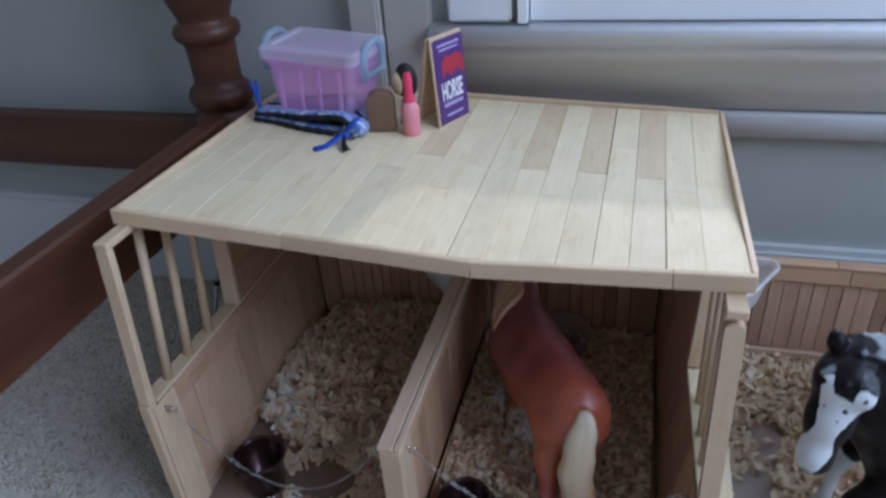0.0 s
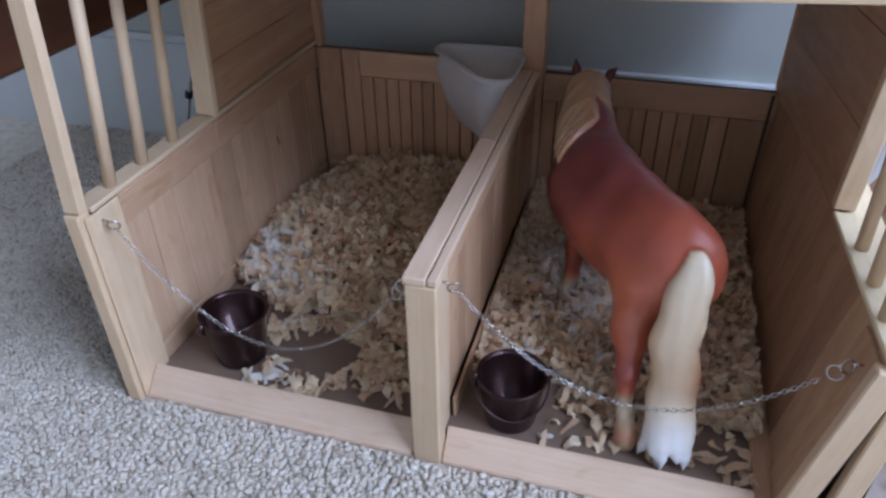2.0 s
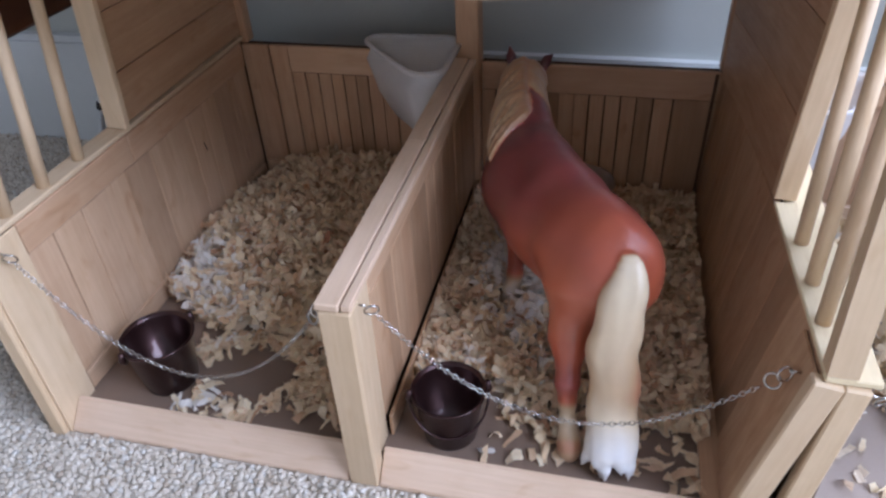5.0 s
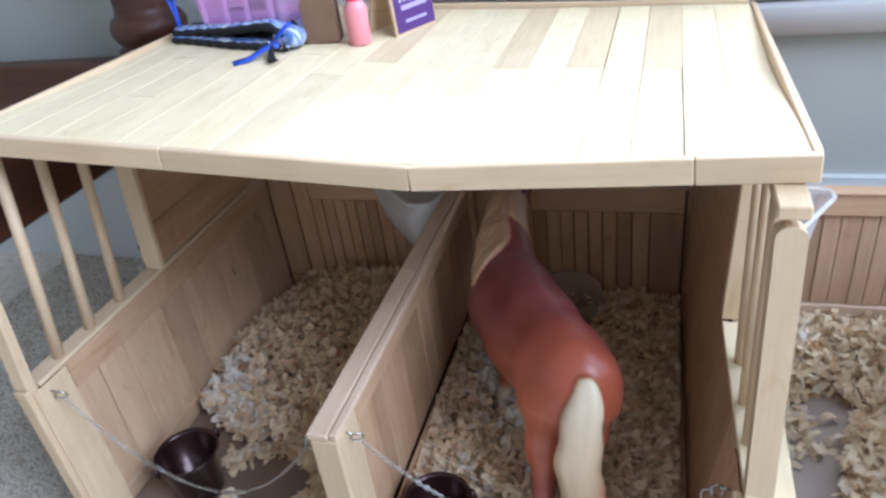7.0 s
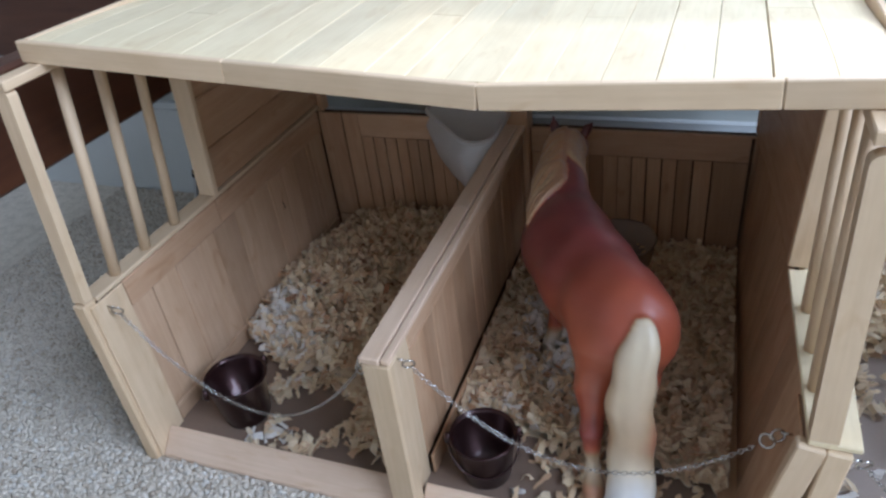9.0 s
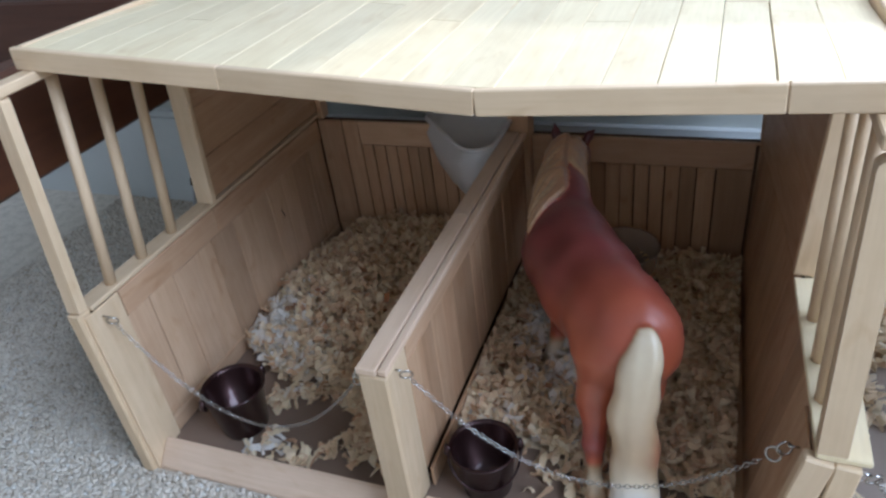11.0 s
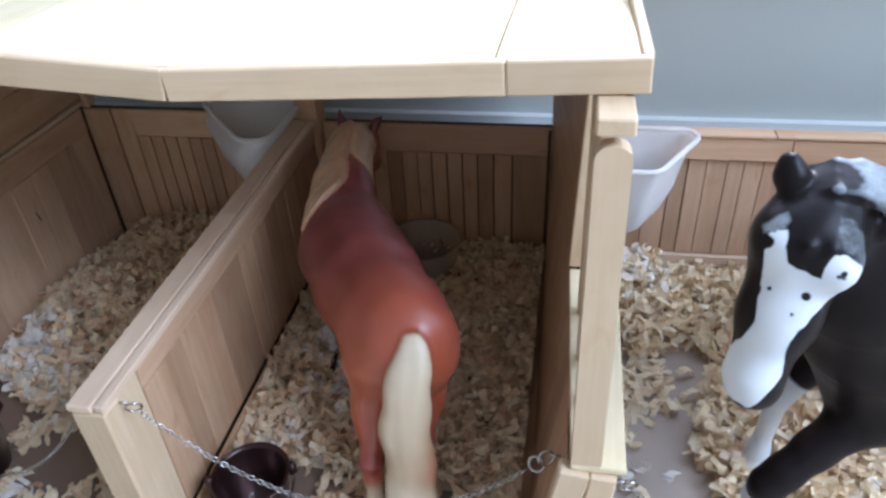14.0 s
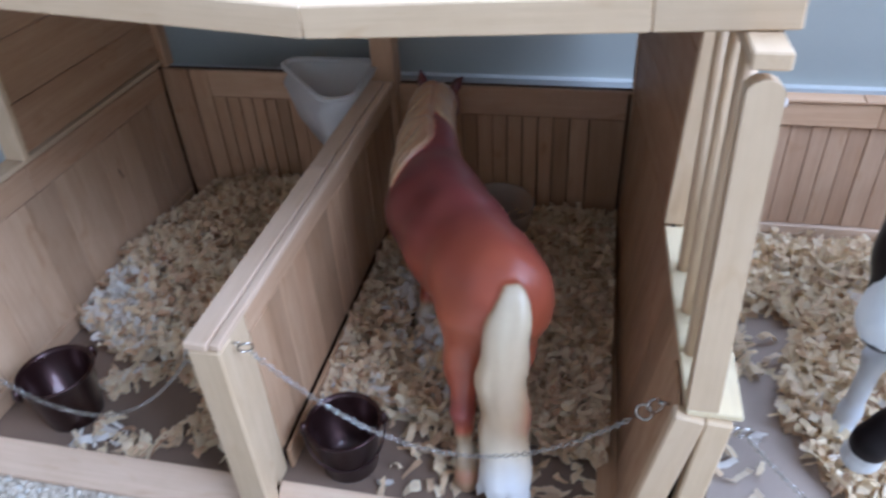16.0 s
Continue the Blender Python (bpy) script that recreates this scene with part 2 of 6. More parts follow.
def carpet_material():
    m, nodes, links, bsdf = material("speckled_beige_carpet")
    tc, geo = nodes.new("ShaderNodeTexCoord"), nodes.new("ShaderNodeNewGeometry")
    f1 = noise_tex(nodes, links, tc.outputs["Object"], 260, 3, 0.7)
    f2 = noise_tex(nodes, links, tc.outputs["Object"], 9, 3, 0.5)
    c = ramp(nodes, links, f1, [(0.30, (0.47, 0.395, 0.305)), (0.45, (0.605, 0.54, 0.447)), (0.68, (0.69, 0.64, 0.545))])
    isl = ramp(nodes, links, geo.outputs["Random Per Island"], [(0.0, (0.50, 0.43, 0.37)), (0.06, (0.68, 0.62, 0.55)), (0.20, (0.89, 0.86, 0.82)), (0.6, (0.97, 0.97, 0.97)), (0.9, (1.04, 1.04, 1.04)), (1.0, (0.92, 1.0, 1.10))])
    c = mix(nodes, links, 1.0, c, isl, "MULTIPLY")
    f3 = noise_tex(nodes, links, tc.outputs["Object"], 70, 3, 0.6)
    c = mix(nodes, links, 1.0, c, ramp(nodes, links, f3, [(0.36, (0.80, 0.79, 0.78)), (0.52, (0.99, 0.99, 0.99)), (0.70, (1.05, 1.05, 1.07))]), "MULTIPLY")
    c = mix(nodes, links, 0.25, c, mix(nodes, links, f2, shade((0.63, 0.58, 0.49), 1.12), shade((0.63, 0.58, 0.49), 0.82)))
    links.new(c, bsdf.inputs["Base Color"])
    bsdf.inputs["Roughness"].default_value = 0.95
    bsdf.inputs["Specular IOR Level"].default_value = 0.1
    bump(nodes, links, f1, bsdf, 0.4, 0.002)
    return m


CARPET = carpet_material()


def shaving_material():
    m, nodes, links, bsdf = material("pine_shavings")
    tc, geo, at = nodes.new("ShaderNodeTexCoord"), nodes.new("ShaderNodeNewGeometry"), nodes.new("ShaderNodeAttribute")
    at.attribute_name = "whiteness"
    f = noise_tex(nodes, links, tc.outputs["Object"], 420, 3, 0.6)
    c = ramp(nodes, links, geo.outputs["Random Per Island"], [(0.0, (0.40, 0.17, 0.09)), (0.05, (0.64, 0.39, 0.23)), (0.20, (0.79, 0.56, 0.35)), (0.45, (0.88, 0.70, 0.46)), (0.8, (0.93, 0.81, 0.60)), (1.0, (0.84, 0.63, 0.42))])
    c = mix(nodes, links, at.outputs["Fac"], c, ramp(nodes, links, at.outputs["Fac"], [(0.0, (0.93, 0.81, 0.56)), (0.65, (0.93, 0.83, 0.62)), (0.80, (0.92, 0.89, 0.84))]))
    c = mix(nodes, links, 0.35, c, mix(nodes, links, 1.0, c, ramp(nodes, links, f, [(0.3, (1.08, 1.08, 1.08)), (0.7, (0.80, 0.76, 0.70))]), "MULTIPLY"))
    links.new(c, bsdf.inputs["Base Color"])
    bsdf.inputs["Roughness"].default_value = 0.75
    bsdf.inputs["Specular IOR Level"].default_value = 0.25
    tl, ms = nodes.new("ShaderNodeBsdfTranslucent"), nodes.new("ShaderNodeMixShader")
    links.new(c, tl.inputs[0])
    ms.inputs[0].default_value = 0.32
    links.new(bsdf.outputs[0], ms.inputs[1])
    links.new(tl.outputs[0], ms.inputs[2])
    links.new(ms.outputs[0], nodes["Material Output"].inputs[0])
    return m


SHAVINGS = shaving_material()


def coat_material(name, rough, stops, gloss=0.5, scale=260.0, coat=0.0):
    """A painted figure: the attribute 'mark' runs from 0 to 1 through the coat's colours."""
    m, nodes, links, bsdf = material(name)
    at, tc = nodes.new("ShaderNodeAttribute"), nodes.new("ShaderNodeTexCoord")
    at.attribute_name = "mark"
    f = noise_tex(nodes, links, tc.outputs["Object"], scale, 4, 0.6)
    f2 = noise_tex(nodes, links, tc.outputs["Object"], scale / 12, 3, 0.5)
    wob = nodes.new("ShaderNodeMath")
    wob.operation, wob.inputs[1].default_value, wob.inputs[2].default_value = "MULTIPLY_ADD", 0.012, -0.006
    links.new(f, wob.inputs[0])
    add = nodes.new("ShaderNodeMath")
    links.new(at.outputs["Fac"], add.inputs[0])
    links.new(wob.outputs[0], add.inputs[1])
    c = ramp(nodes, links, add.outputs[0], stops)
    c = mix(nodes, links, 0.35, c, mix(nodes, links, 1.0, c, ramp(nodes, links, f2, [(0.3, (1.22, 1.24, 1.22)), (0.7, (0.62, 0.56, 0.60))]), "MULTIPLY"))
    links.new(c, bsdf.inputs["Base Color"])
    bsdf.inputs["Roughness"].default_value = rough
    bsdf.inputs["Specular IOR Level"].default_value = gloss
    bsdf.inputs["Coat Weight"].default_value = coat
    bsdf.inputs["Coat Roughness"].default_value = 0.22
    bump(nodes, links, f, bsdf, 0.15, 0.0006)
    return m


# ---- building helpers ----
def mesh_of(name, bm, mat, smooth=False):
    me = bpy.data.meshes.new(name)
    bm.normal_update()
    bm.to_mesh(me)
    bm.free()
    me.materials.append(mat)
    for p in me.polygons:
        p.use_smooth = smooth
    return me


def thing(name, base, label, category, group="", kind=""):
    ob = new(name)
    ob.empty_display_size = 0.02
    ob.matrix_basis = Matrix.Translation(base)
    return tagged(ob, label, category, group, kind)


def world_of(ob):
    if ob.parent is None:
        return ob.matrix_basis.copy()
    return world_of(ob.parent) @ ob.matrix_parent_inverse @ ob.matrix_basis


def attach(ob, parent, m=None, label=""):
    ob.matrix_basis = m if m is not None else Matrix.Identity(4)
    if parent is not None:
        ob.parent = parent
        ob.matrix_parent_inverse = world_of(parent).inverted()
    return tagged(ob, label)


def part(name, bm, mat, parent, label="", smooth=False, m=None):
    return attach(new(name, mesh_of(name, bm, mat, smooth)), parent, m, label)


SHAPES = {}


def bar_mesh(length, width, thick, mat, bevel):
    key = (round(length, 4), round(width, 4), round(thick, 4), mat.name, bevel)
    if key not in SHAPES:
        bm = bmesh.new()
        bmesh.ops.create_cube(bm, size=1)
        bmesh.ops.scale(bm, vec=(length, width, thick), verts=bm.verts)
        e = min(bevel, 0.3 * min(length, width, thick))
        bmesh.ops.bevel(bm, geom=list(bm.edges), offset=e, segments=1, affect="EDGES")
        SHAPES[key] = mesh_of("bar", bm, mat)
    return SHAPES[key]


def stick(name, parent, mat, p0, p1, width, thick, up=(0, 0, 1), bevel=0.0007, label=""):
    """A bar from p0 to p1: width across, thick along up."""
    p0, p1, up = Vector(p0), Vector(p1), Vector(up)
    x = (p1 - p0).normalized()
    y = up.cross(x).normalized()
    z = x.cross(y)
    m = Matrix((x, y, z)).transposed().to_4x4()
    m.translation = (p0 + p1) / 2
    return attach(new(name, bar_mesh((p1 - p0).length, width, thick, mat, bevel)), parent, m, label)


def slab(name, parent, mat, xs, ys, zs, bevel=0.0007, label=""):
    """A bar between bounds, its grain along its longest side."""
    c = Vector(((xs[0] + xs[1]) / 2, (ys[0] + ys[1]) / 2, (zs[0] + zs[1]) / 2))
    d = (xs[1] - xs[0], ys[1] - ys[0], zs[1] - zs[0])
    k = max(range(3), key=lambda n: d[n])
    half = Vector([d[k] / 2 if n == k else 0 for n in range(3)])
    if k == 2:
        return stick(name, parent, mat, c - half, c + half, d[0], d[1], (0, 1, 0), bevel, label)
    if k == 1:
        return stick(name, parent, mat, c - half, c + half, d[0], d[2], (0, 0, 1), bevel, label)
    return stick(name, parent, mat, c - half, c + half, d[1], d[2], (0, 0, 1), bevel, label)


def block(bm, xs, ys, zs):
    v = [bm.verts.new((x, y, z)) for x in xs for y in ys for z in zs]
    for f in ((0, 1, 3, 2), (4, 6, 7, 5), (0, 4, 5, 1), (2, 3, 7, 6), (0, 2, 6, 4), (1, 5, 7, 3)):
        bm.faces.new([v[n] for n in f])


def lathe(bm, profile, steps=32, centre=(0, 0, 0), close=False):
    rings = []
    for r, z in profile:
        rings.append([bm.verts.new((centre[0] + r * math.cos(2 * math.pi * k / steps), centre[1] + r * math.sin(2 * math.pi * k / steps), centre[2] + z)) for k in range(steps)])
    for a, b in zip(rings, rings[1:]):
        for k in range(steps):
            bm.faces.new((a[k], a[(k + 1) % steps], b[(k + 1) % steps], b[k]))
    if close:
        bm.faces.new(rings[0][::-1])
        bm.faces.new(rings[-1])
    return rings


def tube(bm, points, radius, steps=8, closed=False):
    pts = [Vector(p) for p in points]
    n = len(pts)
    rings, last = [], Vector((0.31, 0.17, 0.93))
    for k, p in enumerate(pts):
        d = (pts[(k + 1) % n] - pts[k - 1]) if closed or 0 < k < n - 1 else (pts[min(k + 1, n - 1)] - pts[max(k - 1, 0)])
        d.normalize()
        u = (last - d * last.dot(d)).normalized()
        last = u
        w = d.cross(u)
        r = radius[k] if isinstance(radius, (list, tuple)) else radius
        rings.append([bm.verts.new(p + r * (math.cos(2 * math.pi * j / steps) * u + math.sin(2 * math.pi * j / steps) * w)) for j in range(steps)])
    for k in range(n if closed else n - 1):
        a, b = rings[k], rings[(k + 1) % n]
        for j in range(steps):
            bm.faces.new((a[j], a[(j + 1) % steps], b[(j + 1) % steps], b[j]))
    if not closed:
        bm.faces.new(rings[0][::-1])
        bm.faces.new(rings[-1])


def structure(name, bm, mat, label, category, smooth=False):
    return tagged(new(name, mesh_of(name, bm, mat, smooth)), label, category, "", "structure")


# ---- the room ----
RX0, RX1, RY0, RZ = -2.0, 1.98, -2.2, 2.5
bm = bmesh.new()
block(bm, (RX0, RX1), (RY0, WALL_Y), (-0.06, 0.0))
structure("floor", bm, CARPET, "speckled beige looped carpet on the floor", "floor")
bm = bmesh.new()
block(bm, (RX0, RX1), (RY0, WALL_Y + 0.15), (RZ, RZ + 0.1))
structure("ceiling", bm, CEIL_PAINT, "plain white painted ceiling", "ceiling")
bm = bmesh.new()
T = WALL_Y + 0.15
block(bm, (RX0, RX1), (WALL_Y, T), (0, WIN_Z0))
block(bm, (RX0, WIN_X0), (WALL_Y, T), (WIN_Z0, WIN_Z1))
block(bm, (WIN_X1, RX1), (WALL_Y, T), (WIN_Z0, WIN_Z1))
block(bm, (RX0, RX1), (WALL_Y, T), (WIN_Z1, RZ))
structure("wall_north", bm, WALL_PAINT, "smooth blue-grey painted wall under a window", "wall")
for nm, xs, ys in (("wall_west", (RX0 - 0.1, RX0), (RY0, T)), ("wall_south", (RX0, RX1), (RY0 - 0.1, RY0))):
    bm = bmesh.new()
    block(bm, xs, ys, (0, RZ))
    structure(nm, bm, ROOM_PAINT, "plain pale painted room wall", "wall")
bm = bmesh.new()
for ys, zs in (((RY0, T), (0, 1.0)), ((RY0, -1.46), (1.0, 2.40)), ((0.22, T), (1.0, 2.40)), ((RY0, T), (2.40, RZ))):
    block(bm, (RX1, RX1 + 0.1), ys, zs)
structure("wall_east", bm, ROOM_PAINT, "plain pale painted room wall with a window opening", "wall")

# baseboard behind the stable
bm = bmesh.new()
block(bm, (RX0, RX1), (WALL_Y - 0.014, WALL_Y), (0, 0.128))
block(bm, (RX0, RX1), (WALL_Y - 0.009, WALL_Y), (0.128, 0.136))
structure("baseboard", bm, BASE_PAINT, "dull white painted baseboard along the wall", "baseboard")

# window: casing, sill, apron, sash
win = tagged(new("window_1"), "white painted window with a deep sill and cream trim", "window", "", "structure")
win.matrix_basis = Matrix.Translation((WIN_X0, WALL_Y, WIN_Z0))


def profile_bar(name, xs, outline, mat, parent, label=""):
    """A moulding along x with the given (y, z) outline."""
    bm = bmesh.new()
    a, b = [[bm.verts.new((x, y, z)) for y, z in outline] for x in xs]
    n = len(outline)
    for k in range(n):
        bm.faces.new((a[k], a[(k + 1) % n], b[(k + 1) % n], b[k]))
    bm.faces.new(a[::-1])
    bm.faces.new(b)
    bmesh.ops.recalc_face_normals(bm, faces=bm.faces)
    bmesh.ops.bevel(bm, geom=[e for e in bm.edges if abs(e.verts[0].co.x - e.verts[1].co.x) > 0.1], offset=0.0012, segments=2, affect="EDGES")
    return part(name, bm, mat, parent, label, True)


Y = WALL_Y
profile_bar("window_sill", (-0.05, 1.5), [(Y, 0.382), (Y, 0.405), (Y - 0.028, 0.403), (Y - 0.033, 0.399), (Y - 0.033, 0.390), (Y - 0.029, 0.382)], SILL_PAINT, win, "glossy white window sill")
profile_bar("apron", (-0.05, 1.5), [(Y, 0.310), (Y, 0.382), (Y - 0.022, 0.382), (Y - 0.022, 0.365), (Y - 0.014, 0.358), (Y - 0.014, 0.345), (Y - 0.011, 0.341), (Y - 0.011, 0.310)], APRON_PAINT, win, "cream moulded apron board under the sill")
profile_bar("ledge_moulding", (-0.05, 1.86), [(Y, 0.279), (Y, 0.309), (Y - 0.018, 0.307), (Y - 0.021, 0.303), (Y - 0.021, 0.285), (Y - 0.016, 0.279)], LEDGE_PAINT, win, "pale painted ledge moulding")
bm = bmesh.new()
block(bm, (-0.150, -0.112), (Y - 0.022, Y), (0.279, 1.85))
bmesh.ops.bevel(bm, geom=list(bm.edges), offset=0.003, segments=2, affect="EDGES")
part("casing", bm, CASING_PAINT, win, "cream upright window casing")
bm = bmesh.new()
block(bm, (-0.110, -0.0515), (Y - 0.012, Y), (0.279, 1.85))
bmesh.ops.bevel(bm, geom=list(bm.edges), offset=0.003, segments=2, affect="EDGES")
part("casing", bm, CASING_PAINT, win, "cream upright window casing")
bm = bmesh.new()
block(bm, (-0.030, 0.044), (Y - 0.016, Y), (0.4062, 0.62))
bmesh.ops.bevel(bm, geom=list(bm.edges), offset=0.003, segments=2, affect="EDGES")
part("corner_block", bm, SILL_PAINT, win, "white raised corner panel")
bm = bmesh.new()
block(bm, (0.052, 0.062), (Y - 0.020, Y), (0.4062, 1.8))
part("stop_bead", bm, SILL_PAINT, win)
bm = bmesh.new()
block(bm, (0.064, WIN_X1), (Y - 0.006, Y - 0.001), (0.4062, 0.468))
part("bottom_rail", bm, SILL_PAINT, win, "white bottom rail of the sash")
for nm, xs, zs in (("sash_stile", (WIN_X0, WIN_X0 + 0.04), (WIN_Z0, WIN_Z1)), ("sash_stile", (WIN_X1 - 0.04, WIN_X1), (WIN_Z0, WIN_Z1)), ("sash_rail", (WIN_X0 + 0.04, WIN_X1 - 0.04), (WIN_Z1 - 0.04, WIN_Z1))):
    bm = bmesh.new()
    block(bm, xs, (Y + 0.03, Y + 0.06), zs)
    part(nm, bm, SILL_PAINT, win)

# ---- bed frame ----
bed = thing("bed_frame", (-0.3135, 0.365, 0), "dark stained wooden bed frame with a turned corner post", "bed")
bm = bmesh.new()
prof = [(0.030, 0.0), (0.033, 0.01), (0.038, 0.10), (0.040, 0.20), (0.043, 0.222), (0.043, 0.314), (0.033, 0.317), (0.040, 0.321), (0.0455, 0.329), (0.046, 0.336), (0.042, 0.344), (0.0350, 0.348), (0.0335, 0.355), (0.0335, 0.375), (0.0350, 0.396), (0.0365, 0.400), (0.0440, 0.405), (0.0465, 0.412), (0.0440, 0.419), (0.0360, 0.423), (0.0355, 0.428), (0.040, 0.437), (0.047, 0.452), (0.052, 0.475), (0.052, 0.51), (0.036, 0.60), (0.034, 0.80), (0.042, 0.83), (0.042, 0.85), (0.03, 0.88), (0.042, 0.93), (0.03, 0.99), (0.004, 1.0)]
lathe(bm, [(r * 0.86, z) for r, z in prof], 40, (-0.3135, 0.365, 0), True)
part("post", bm, BED_WOOD, bed, "turned dark wood bed post", True)
stick("side_rail", bed, BED_WOOD, (-0.296, -1.5, 0.280), (-0.296, 0.322, 0.280), 0.026, 0.082, bevel=0.003)
stick("end_rail", bed, BED_WOOD, (-1.7, 0.375, 0.258), (-0.347, 0.375, 0.258), 0.026, 0.078, bevel=0.003)

rod = thing("metal_rod", (-0.314, 0.193, 0), "thin grey metal rod leaning against the stable's side", "rod")
bm = bmesh.new()
tube(bm, [(-0.3145, 0.193, 0.0007), (-0.2348, 0.193, 0.2660)], 0.0020, 8)
part("shaft", bm, ROD_GREY, rod, "", True)
bm = bmesh.new()
tube(bm, [(-0.2648, 0.193, 0.1662), (-0.2630, 0.193, 0.1722)], 0.0034, 10)
part("collar", bm, GAP_BLACK, rod, "", True)

# ---- the toy stable ----
stable = thing("toy_stable", (0, 0.18, 0), "pale wooden two-stall model horse stable with a flat plank roof", "toy stable")
LX, RX, DX0, DX1, BY = -0.220, 0.246, 0.0, 0.016, 0.360   # inner faces
LTOP, DTOP, RTOP = 0.168, 0.160, 0.150


def core(name, xs, ys, zs, mat, label):
    return slab(name, stable, mat, xs, ys, zs, 0.001, label)


floor_board = core("floor_board", (-0.230, 0.250), (0.0185, 0.372), (0.002, 0.011), BOARD_BROWN, "grey-brown stall floor board")
rng = random.Random(4)


def upright_planks(parent, mat, along, lo, hi, face, out, zs, width, jitter=0.12):
    """Vertical planks side by side on a wall; along: 'x' or 'y'; face: the wall's plane; out: which way they stand proud."""
    p = lo
    while p < hi - 0.004:
        w = width * (1 + rng.uniform(-jitter, jitter))
        q = min(p + w, hi)
        if hi - q < 0.006:
            q = hi
        d = 0.0030 + rng.uniform(-0.0004, 0.0006)
        fs = (face, face + d) if out > 0 else (face - d, face)
        gap = rng.choice((0.0002, 0.0003, 0.0004, 0.0010)) if along == "y" else rng.choice((0.0006, 0.0008, 0.0011, 0.0014))
        if along == "y":
            slab("plank", parent, mat, fs, (p, q - gap), zs, 0.0004)
        else:
            slab("plank", parent, mat, (p, q - gap), fs, zs, 0.0004)
        p = q


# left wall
wall_l = core("side_wall", (LX - 0.013, LX - 0.0032), (0.012, 0.368), (0.0, LTOP - 0.004), JOINT_SHADE_WOOD, "half-height plank side wall")
upright_planks(wall_l, LIT_WALL_WOOD, "y", 0.034, 0.3268, LX - 0.0032, 1, (0.0292, 0.1388), 0.030, 0.25)
slab("plank", wall_l, LIT_WALL_WOOD, (LX - 0.0032, LX - 0.0004), (0.3286, BY - 0.006), (0.0292, 0.1388), 0.0004)
slab("top_rail", wall_l, RAIL_WOOD, (LX - 0.0032, LX + 0.0016), (0.034, 0.157), (0.140, LTOP - 0.0045))
slab("top_rail", wall_l, RAIL_WOOD, (LX - 0.0032, LX + 0.0018), (0.1576, 0.353), (0.140, LTOP - 0.0045))
slab("stile", wall_l, TRIM_WOOD, (LX, LX + 0.002), (0.0000, 0.033), (0.0, LTOP - 0.0045))
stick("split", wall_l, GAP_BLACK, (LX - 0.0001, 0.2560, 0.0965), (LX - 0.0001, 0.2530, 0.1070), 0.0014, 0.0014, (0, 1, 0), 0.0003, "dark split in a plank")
slab("base_rail", wall_l, LIT_WALL_WOOD, (LX - 0.0032, LX + 0.0012), (0.0340, 0.353), (0.0115, 0.0285))
slab("cap", wall_l, TRIM_WOOD, (LX - 0.016, LX + 0.001), (0.008, 0.365), (LTOP - 0.004, LTOP))
slab("front_post", wall_l, TRIM_WOOD, (LX - 0.012, LX - 0.0005), (-0.004, 0.0078), (0.0, LTOP - 0.001), 0.001, "pale front post")

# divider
wall_d = core("divider_wall", (DX0 + 0.0032, DX1 - 0.0032), (0.014, 0.350), (0.0, DTOP - 0.005), JOINT_SHADE_WOOD, "half-height plank divider between the stalls")
for face, out in ((DX0 + 0.0032, -1), (DX1 - 0.0032, 1)):
    upright_planks(wall_d, WALL_WOOD, "y", 0.036, 0.350, face, out, (0.0314, 0.1368), 0.023)
    fs = (face - 0.0036, face) if out < 0 else (face, face + 0.0036)
    # towards the horse the base rail has come away from the planks
    fb = (face - 0.0030, face) if out < 0 else (face + 0.0050, face + 0.0076)
    slab("top_rail", wall_d, RAIL_WOOD, fs, (0.036, 0.350), (0.138, DTOP - 0.0055))
    slab("stile", wall_d, TRIM_WOOD, fs, (0.0145, 0.035), (0.012, DTOP - 0.0055))
    slab("base_rail", wall_d, WALL_WOOD, fb, (0.0358, 0.350), (0.0112, 0.0310))
slab("cap", wall_d, SILL_WOOD, (DX0 - 0.002, 0.0122), (0.0, 0.188), (DTOP - 0.005, DTOP))
slab("cap", wall_d, SILL_WOOD, (0.0132, DX1 + 0.003), (0.001, 0.350), (DTOP - 0.005, DTOP - 0.0002))
slab("cap", wall_d, SILL_WOOD, (DX0 - 0.002, 0.0122), (0.1886, 0.350), (DTOP - 0.005, DTOP))
slab("front_post", wall_d, TRIM_WOOD, (DX0 - 0.001, DX1 + 0.003), (0.0, 0.0138), (0.0, DTOP - 0.0055), 0.0012, "pale front post")

# right wall: leans outwards in front, upright at the back
def top_edge(y):
    return 0.2580 - 0.0238 * (y / 0.358) ** 2


def lower_face(y, z):
    foot = 0.2345 - 0.0106 * y
    return foot + (top_edge(y) - foot) * z / RTOP


def upper_face(y, z):
    return top_edge(y) + (z - RTOP) * 0.042 * (1 - (y - 0.16) / 0.198)


